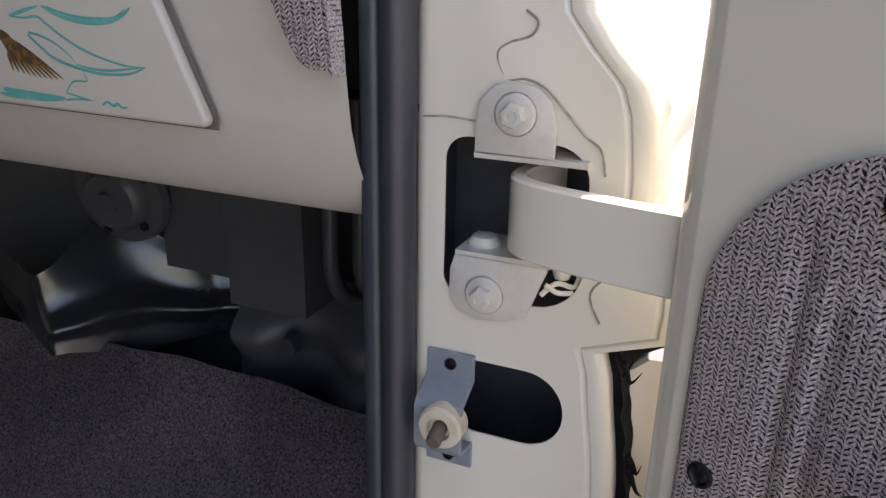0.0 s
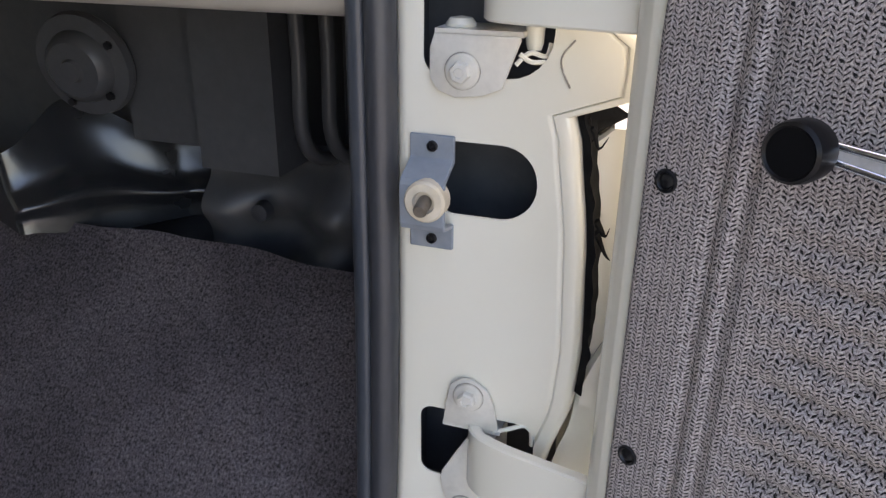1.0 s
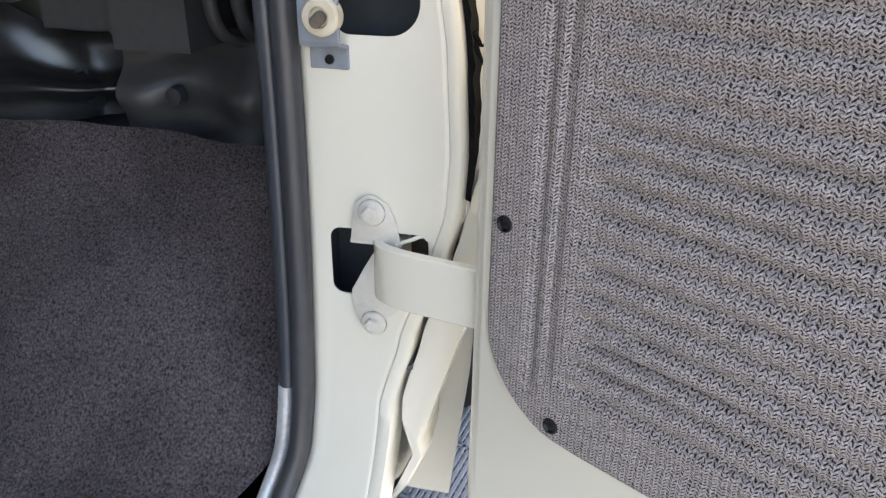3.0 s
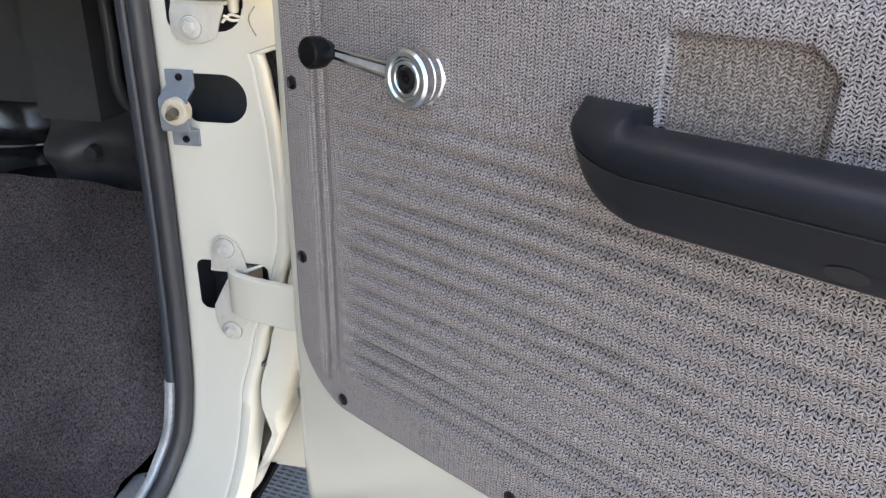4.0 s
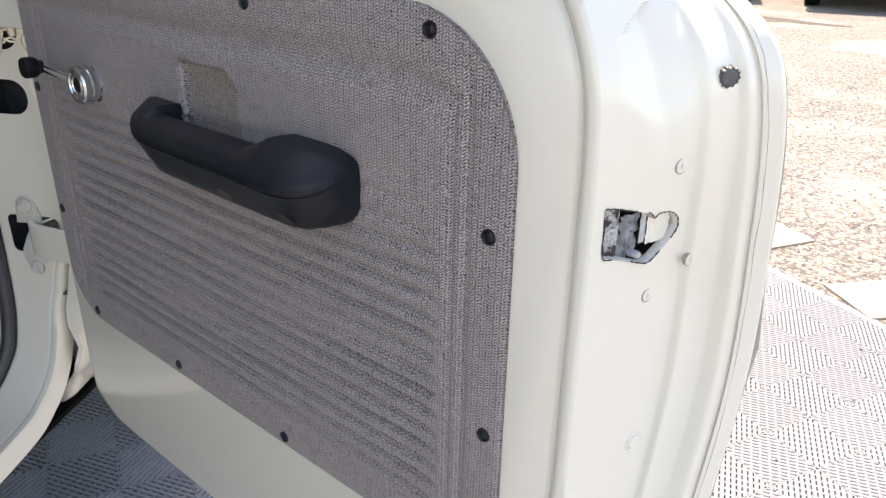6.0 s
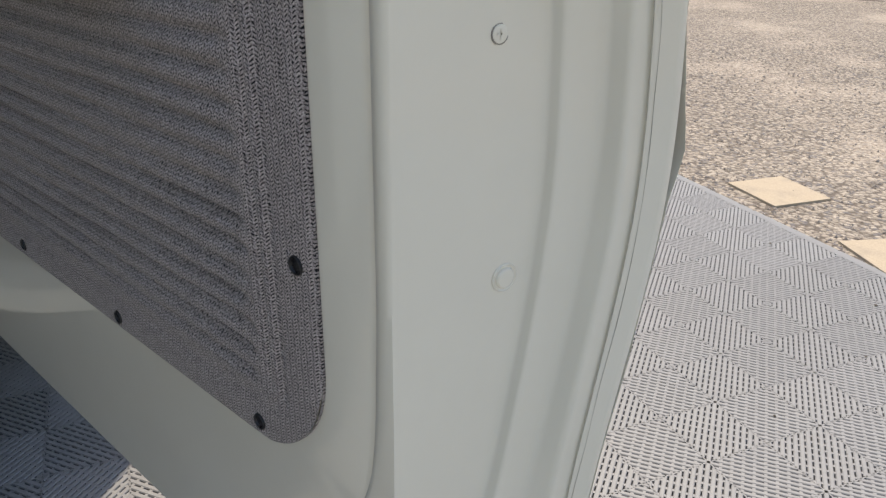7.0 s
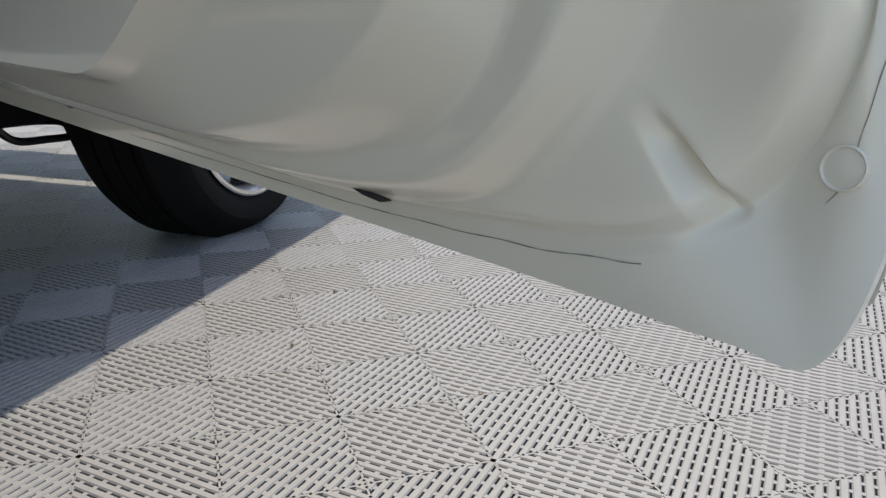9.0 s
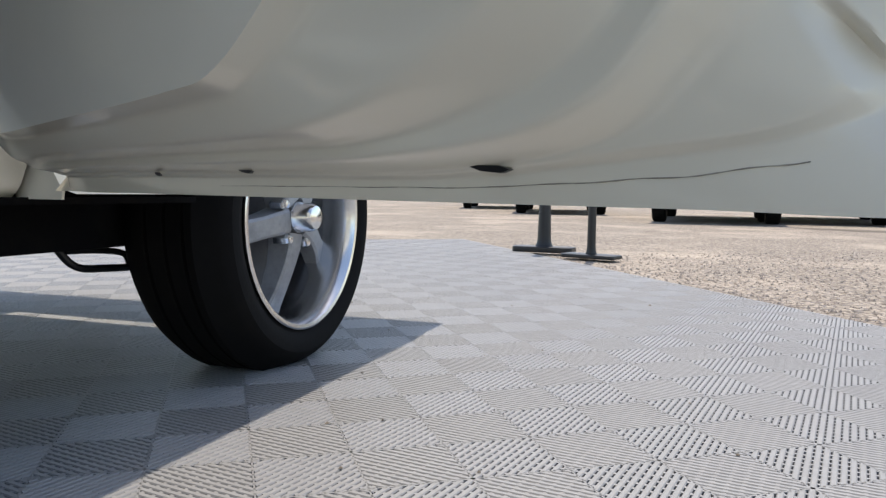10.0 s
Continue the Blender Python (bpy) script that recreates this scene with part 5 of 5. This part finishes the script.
tube(smooth_line([(-0.25, 0.40, 0.25), (-0.25, 0.48, 0.246), (-0.25, 0.54, 0.236), (-0.25, 0.555, 0.214)], 18), 0.006, 8, 1, bm)
part("step_bracket", bm, BLACK_SATIN, car, "bent black steel bracket under the body")
part("steering_box", box(-0.34, -0.20, 0.16, 0.62, 0.255, 0.345, 0.02), UNDERSEAL, car, "black underbody box")
part("sill_under", box(-0.33, 0.02, -0.85, 0.40, 0.338, 0.347, 0.002), UNDERSEAL, car, "black underside of the sill")


# wheels
def wheel(centre, out):
    """centre of the rim's outer face in the vehicle's axes; out is +1 or -1 along x."""
    cx, cy, cz = centre
    R, W = 0.321, 0.228
    prof = [(0.222, -0.012), (0.232, -0.004), (0.246, 0.004), (0.262, 0.009), (0.278, 0.008), (0.290, 0.000), (0.298, -0.010), (0.306, -0.024), (R, -0.045), (R, -0.060), (0.306, -0.0605), (0.306, -0.067), (R, -0.0675),
            (R, -0.098), (0.306, -0.0985), (0.306, -0.105), (R, -0.1055), (R, -0.138), (0.306, -0.1385), (0.306, -0.145), (R, -0.1455), (R, -0.165), (0.311, -0.185), (0.303, -0.200), (0.285, -W + 0.008), (0.262, -W), (0.235, -W + 0.01), (0.222, -W + 0.025)]
    w = empty("wheel", Matrix.Translation((cx, cy, cz)), "", "")
    w.parent = car
    w["label"] = "five-spoke polished wheel with a low black tyre"
    axis = (out, 0, 0)
    tyre = part("tyre", loft([[Vector((out * h, r * math.cos(a), r * math.sin(a))) for a in [2 * math.pi * k / 72 for k in range(72)]] for r, h in prof], True, False), TYRE, w, "black road tyre", sharp=30)
    rimp = [(0.222, -0.20), (0.226, -0.05), (0.2265, -0.006), (0.2325, -0.001), (0.2325, 0.003), (0.229, 0.0045), (0.222, 0.003), (0.216, -0.004), (0.210, -0.022), (0.207, -0.050), (0.203, -0.066), (0.200, -0.075), (0.199, -0.19)]
    rm = bmesh.new()
    loft([[Vector((out * h, r * math.cos(a), r * math.sin(a))) for a in [2 * math.pi * k / 64 for k in range(64)]] for r, h in rimp], True, False, rm)
    part("rim", rm, ALLOY, w, "polished deep-lipped rim", sharp=30)
    part("brake_drum", lathe([(0, -0.12), (0.15, -0.12), (0.155, -0.11), (0.155, -0.16), (0, -0.16)], (0, 0, 0), axis, 32), CAVITY, w, "dark brake drum")
    for k in range(5):
        a = 2 * math.pi * k / 5 - radians(98)
        e, t = Vector((0, math.cos(a), math.sin(a))), Vector((0, -math.sin(a), math.cos(a)))
        x = Vector((out, 0, 0))
        rings = []
        for r, half, front, back in ((0.035, 0.026, -0.020, -0.07), (0.065, 0.024, -0.022, -0.07), (0.10, 0.022, -0.030, -0.072), (0.15, 0.023, -0.046, -0.082), (0.185, 0.027, -0.060, -0.092), (0.204, 0.031, -0.066, -0.095)):
            rings.append([e * r + t * half * c + x * (front if s > 0 else back) + x * (-0.004 if abs(c) == 1 else 0) for c, s in ((-1, 1), (-0.75, 1), (0.75, 1), (1, 1), (1, -1), (-1, -1))])
        part("spoke", loft(rings, True, True), GREY_METAL, w, "grey cast wheel spoke", sharp=25)
        n = e * 0.062 * math.cos(0.628) + t * 0.062 * math.sin(0.628)
        part("lug_nut", lathe([(0, -0.05), (0.012, -0.05), (0.012, -0.022), (0.008, -0.014), (0, -0.013)], n, axis, 6), CHROME, w, "chrome lug nut", sharp=25)
    part("hub_cap", lathe([(0, -0.07), (0.034, -0.07), (0.034, -0.018), (0.031, -0.012), (0.029, 0.012), (0.024, 0.020), (0.010, 0.024), (0, 0.0245)], (0, 0, 0), axis, 28), CHROME, w, "chrome centre cap", sharp=30)
    return w


wheel((0.009, 0.780, 0.304), 1)
wheel((-1.50, 0.780, 0.300), -1)
wheel((0.009, -1.55, 0.300), 1)
wheel((-1.50, -1.55, 0.300), -1)


# ---- ground
def wavy_sheet(x0, x1, y0, y1, n, z, amp):
    return loft([[(x0 + (x1 - x0) * i / n, y0 + (y1 - y0) * j / n, z + amp * noise.noise(Vector((i * 0.7, j * 0.7, 0)))) for i in range(n + 1)] for j in range(n + 1)], False, False)


ground = part("ground", wavy_sheet(-600, 600, -600, 600, 24, -0.016, 0.0), GRAVEL, None, "sunlit beige gravel ground")
tagged(ground, "sunlit beige gravel ground", "ground", kind="structure")

# interlocking floor: cells of 13.3 cm, three to a tile
CELL, TURN = 0.1333, radians(66)
U, V = Vector((math.cos(TURN), math.sin(TURN), 0)), Vector((-math.sin(TURN), math.cos(TURN), 0))
LU, LV = 0.2688, -0.1085
FLOOR = Matrix(((U.x, V.x, 0, 0), (U.y, V.y, 0, 0), (0, 0, 1, 0), (0, 0, 0, 1)))
at_cell = lambda i, j: U * (LU + i * CELL) + V * (LV + j * CELL)


def tile_mesh(parity, nu=3, nv=3):
    """Ribs slanting across each cell, turned in every second cell, with thin cross ties below them."""
    vs, fs = [], []

    def bar(p, q, half, z0, z1, top=0.9):
        d = (q - p).normalized()
        s = Vector((-d.y, d.x)) * half
        k = len(vs)
        for z in (z0, z1):
            f = 1.0 if z == z0 else top
            vs.extend([(c.x, c.y, z) for c in (p - s * f, q - s * f, q + s * f, p + s * f)])
        fs.extend([(k + 4, k + 5, k + 6, k + 7), (k, k + 1, k + 5, k + 4), (k + 1, k + 2, k + 6, k + 5), (k + 2, k + 3, k + 7, k + 6), (k + 3, k, k + 4, k + 7)])

    rib = CELL / 8.5
    for i in range(nu):
        for j in range(nv):
            o = Vector((i * CELL, j * CELL))
            flip = (i + j + parity) % 2
            put = (lambda a, b: o + Vector((a, b))) if not flip else (lambda a, b: o + Vector((CELL - a, b)))
            k = 0.5
            while k * rib < 2 * CELL:
                c = k * rib
                a0, b0 = (c, 0) if c <= CELL else (CELL, c - CELL)
                a1, b1 = (0, c) if c <= CELL else (c - CELL, CELL)
                if abs(a0 - a1) > 0.004:
                    bar(put(a0, b0), put(a1, b1), 0.0044, -0.013, -0.0016, 1.0)
                    bar(put(a0, b0), put(a1, b1), 0.0044, -0.0016, 0.0, 0.66)
                k += 1
            for c in (-0.104, -0.078, -0.052, -0.026, 0.0, 0.026, 0.052, 0.078, 0.104):
                a0, b0 = max(0, c), max(0, -c)
                ln = CELL - abs(c)
                bar(put(a0, b0), put(a0 + ln, b0 + ln), 0.0030, -0.013, -0.0009)
            if i:
                bar(o + Vector((0, 0)), o + Vector((0, CELL)), 0.0013, -0.013, -0.0003)
            if j:
                bar(o + Vector((0, 0)), o + Vector((CELL, 0)), 0.0013, -0.013, -0.0003)
    for i in range(nu + 1):
        for j in range(nv + 1):
            x0, x1 = max(0.0002, i * CELL - 0.005), min(nu * CELL - 0.0002, i * CELL + 0.005)
            y0, y1 = max(0.0002, j * CELL - 0.005), min(nv * CELL - 0.0002, j * CELL + 0.005)
            bar(Vector((x0, (y0 + y1) / 2)), Vector((x1, (y0 + y1) / 2)), (y1 - y0) / 2, -0.013, -0.0005, 0.95)
    gap = 0.0001
    e = 0.0009
    lu, lv = nu * CELL, nv * CELL
    for p, q in (((gap, e), (lu - gap, e)), ((gap, lv - e), (lu - gap, lv - e)), ((e, gap), (e, lv - gap)), ((lu - e, gap), (lu - e, lv - gap))):
        bar(Vector(p), Vector(q), e - gap, -0.013, -0.0003)
    me = bpy.data.meshes.new("floor_tile")
    me.from_pydata(vs, [], fs)
    me.materials.append(TILE)
    return me


paving = part("pavement", prism([(-13, -21), (13.02, -21), (13.02, 36), (-13, 36)], lambda u, v, w: at_cell(u, v) + Vector((0, 0, -0.0155 + w)), 0.0075), UNDER, None, "dark base below the plastic floor tiles")
tagged(paving, "light grey ribbed plastic interlocking floor tiles", "pavement", kind="structure")
bm = loft([[at_cell(13 + a, v) + Vector((0, 0, z)) for a, z in ((0.0, -0.013), (0.0, 0.0), (0.06, 0.0), (0.42, -0.013), (0.42, -0.0158))] for v in range(-21, 37, 3)], False, False)
part("edge_ramp", bm, TILE, paving, "light grey sloping edge strip")

# ---- beyond the floor: pavers, loose stones, stands, parked cars
for k, (x, y, a, s) in enumerate(((0.215, 2.385, 62, 0.118), (0.665, 2.09, 50, 0.112))):
    bm = box(-s, s, -s, s, -0.045, -0.008, 0.004)
    ob = part("paver", bm, PAVER, None)
    ob.matrix_basis = pose(x, y, 0, 0, 0, a)
    tagged(ob, "square tan concrete paver sunk in gravel", "paver", group="pavers along the floor edge")


rows = []
for k in range(33):
    t = k / 32
    p = Vector((-3.4, 9.05)).lerp(Vector((-1.15, 9.0)), t)
    half = (0.05 + 0.34 * math.sin(math.pi * t) ** 0.6) * (1 - 0.55 * t)
    rows.append([(p.x, p.y + half * a + 0.09 * noise.noise(Vector((t * 9, a, 1))), -0.012 - 0.005 * abs(a) ** 3) for a in (-1, -0.6, 0, 0.6, 1)])
damp = part("damp_patch", loft(rows, False, False), DAMP, None)
tagged(damp, "dark damp patch on the gravel", "damp patch")


def stones():
    r = random.Random(5)
    vs, fs = [], []
    for _ in range(9000):
        u, v = 2.04 + 3.2 * r.random() ** 1.7, -2.2 + 5.6 * r.random()
        p = U * u + V * v
        s = 0.0025 + 0.0075 * r.random() ** 2.2
        k = len(vs)
        turn = r.random() * 6.28
        for d in ((1, 0, 0), (-1, 0, 0), (0, 1, 0), (0, -1, 0), (0, 0, 0.8), (0, 0, -0.5)):
            q = Vector(d) * s * (0.7 + 0.6 * r.random())
            q = Vector((q.x * math.cos(turn) - q.y * math.sin(turn), (q.x * math.sin(turn) + q.y * math.cos(turn)) * 0.8, q.z))
            vs.append((p.x + q.x, p.y + q.y, -0.0145 + q.z))
        fs.extend([(k, k + 2, k + 4), (k + 2, k + 1, k + 4), (k + 1, k + 3, k + 4), (k + 3, k, k + 4), (k + 2, k, k + 5), (k + 1, k + 2, k + 5), (k + 3, k + 1, k + 5), (k, k + 3, k + 5)])
    me = bpy.data.meshes.new("loose_gravel")
    me.from_pydata(vs, [], fs)
    me.materials.append(PEBBLE)
    return tagged(new("loose_gravel", me), "loose beige and grey gravel stones on the ground", "gravel", kind="stuff")


stones()


def grit():
    """A few dark crumbs lying on the floor."""
    r = random.Random(9)
    vs, fs = [], []
    for _ in range(46):
        p = Vector((-1.2 + 2.2 * r.random(), 0.35 + 2.0 * r.random(), 0.001))
        s = 0.002 + 0.004 * r.random() ** 2
        k = len(vs)
        for d in ((1, 0, 0), (-1, 0.2, 0), (0.1, 1, 0), (0, -1, 0), (0, 0, 0.7)):
            vs.append(tuple(p + Vector(d) * s * (0.6 + 0.8 * r.random())))
        fs.extend([(k, k + 2, k + 4), (k + 2, k + 1, k + 4), (k + 1, k + 3, k + 4), (k + 3, k, k + 4)])
    me = bpy.data.meshes.new("floor_grit")
    me.from_pydata(vs, [], fs)
    me.materials.append(RUSTY)
    return tagged(new("floor_grit", me), "small dark crumbs of grit on the floor tiles", "grit", kind="stuff")


grit()


def sign_stand(x, y, turn, half, thick, r0, r1):
    st = empty("post_stand", pose(x, y, 0, 0, 0, turn), "black metal post stand with a flat base on the floor", "post stand", group="post stands at the floor edge")
    part("base", prism(round_rect(-half, half, -0.075, 0.075, 0.03), lambda u, v, w: Vector((u, v, -0.001 + w)), thick, 0.006, 2), BLACK_SATIN, st)
    part("post", lathe([(0, thick * 0.8), (r0 * 1.4, thick * 0.8), (r0 * 1.1, thick + 0.02), (r0, thick + 0.05), (r1, 0.55), (r1, 0.98), (0, 0.985)], (0, 0, 0), (0, 0, 1), 18), BLACK_SATIN, st)
    return st


sign_stand(-2.27, 3.35, 26, 0.19, 0.035, 0.042, 0.030)
sign_stand(-1.83, 3.26, 12, 0.165, 0.022, 0.024, 0.022)


def parked_car(x, y, turn, paint):
    pc = empty("parked_car", pose(x, y, -0.016, 0, 0, turn), "dark parked car far off on the gravel", "car", group="parked cars far off")
    body = [(-2.2, 0.30), (-2.25, 0.62), (-2.05, 0.95), (-1.5, 1.02), (-1.0, 1.48), (0.6, 1.50), (1.2, 1.05), (2.1, 0.92), (2.25, 0.62), (2.2, 0.28), (1.85, 0.26), (1.75, 0.50), (1.45, 0.62), (1.12, 0.50), (1.02, 0.25),
            (-1.02, 0.25), (-1.12, 0.50), (-1.45, 0.62), (-1.78, 0.50), (-1.88, 0.26)]
    bd = part("body", prism(body, lambda u, v, w: Vector((u, -0.85 + w, v)), 1.7, 0.05, 2), paint, pc)
    for s in (-1, 1):
        part("window", prism([(-1.35, 1.06), (-0.92, 1.40), (0.5, 1.42), (1.0, 1.06)], lambda u, v, w: Vector((u, s * (0.852 + w), v)), 0.004), FAR_GLASS, bd)
        for u in (-1.45, 1.45):
            part("wheel", lathe([(0, -0.19), (0.30, -0.19), (0.325, -0.17), (0.325, -0.02), (0.30, 0.0), (0.20, 0.0), (0.19, -0.03), (0, -0.03)], (u, s * 0.84, 0.325), (0, s, 0), 24), TYRE, pc)
    return pc


for x, y, a, m in ((-5.45, 10.85, 120, FAR_DARK), (-4.5, 12.4, 114, FAR_DARK), (-9.6, 11.9, 132, FAR_SILVER), (-1.9, 12.7, 106, FAR_DARK), (0.2, 14.0, 98, FAR_SILVER), (-13.2, 13.7, 134, FAR_DARK)):
    parked_car(x, y, a, m)

# floor tiles, the nearest part of the floor laid as single pieces
meshes = (tile_mesh(0), tile_mesh(1))
cut_tiles = (tile_mesh(0, 2, 3), tile_mesh(1, 2, 3))
for i in range(-13, 12, 3):
    for j in range(-21, 34, 3):
        i0 = i
        odd = (i0 + j) % 2
        ob = new("floor_tile", (cut_tiles if i0 == 11 else meshes)[odd])
        ob.parent = paving
        ob.matrix_basis = Matrix.Translation(at_cell(i0, j)) @ FLOOR
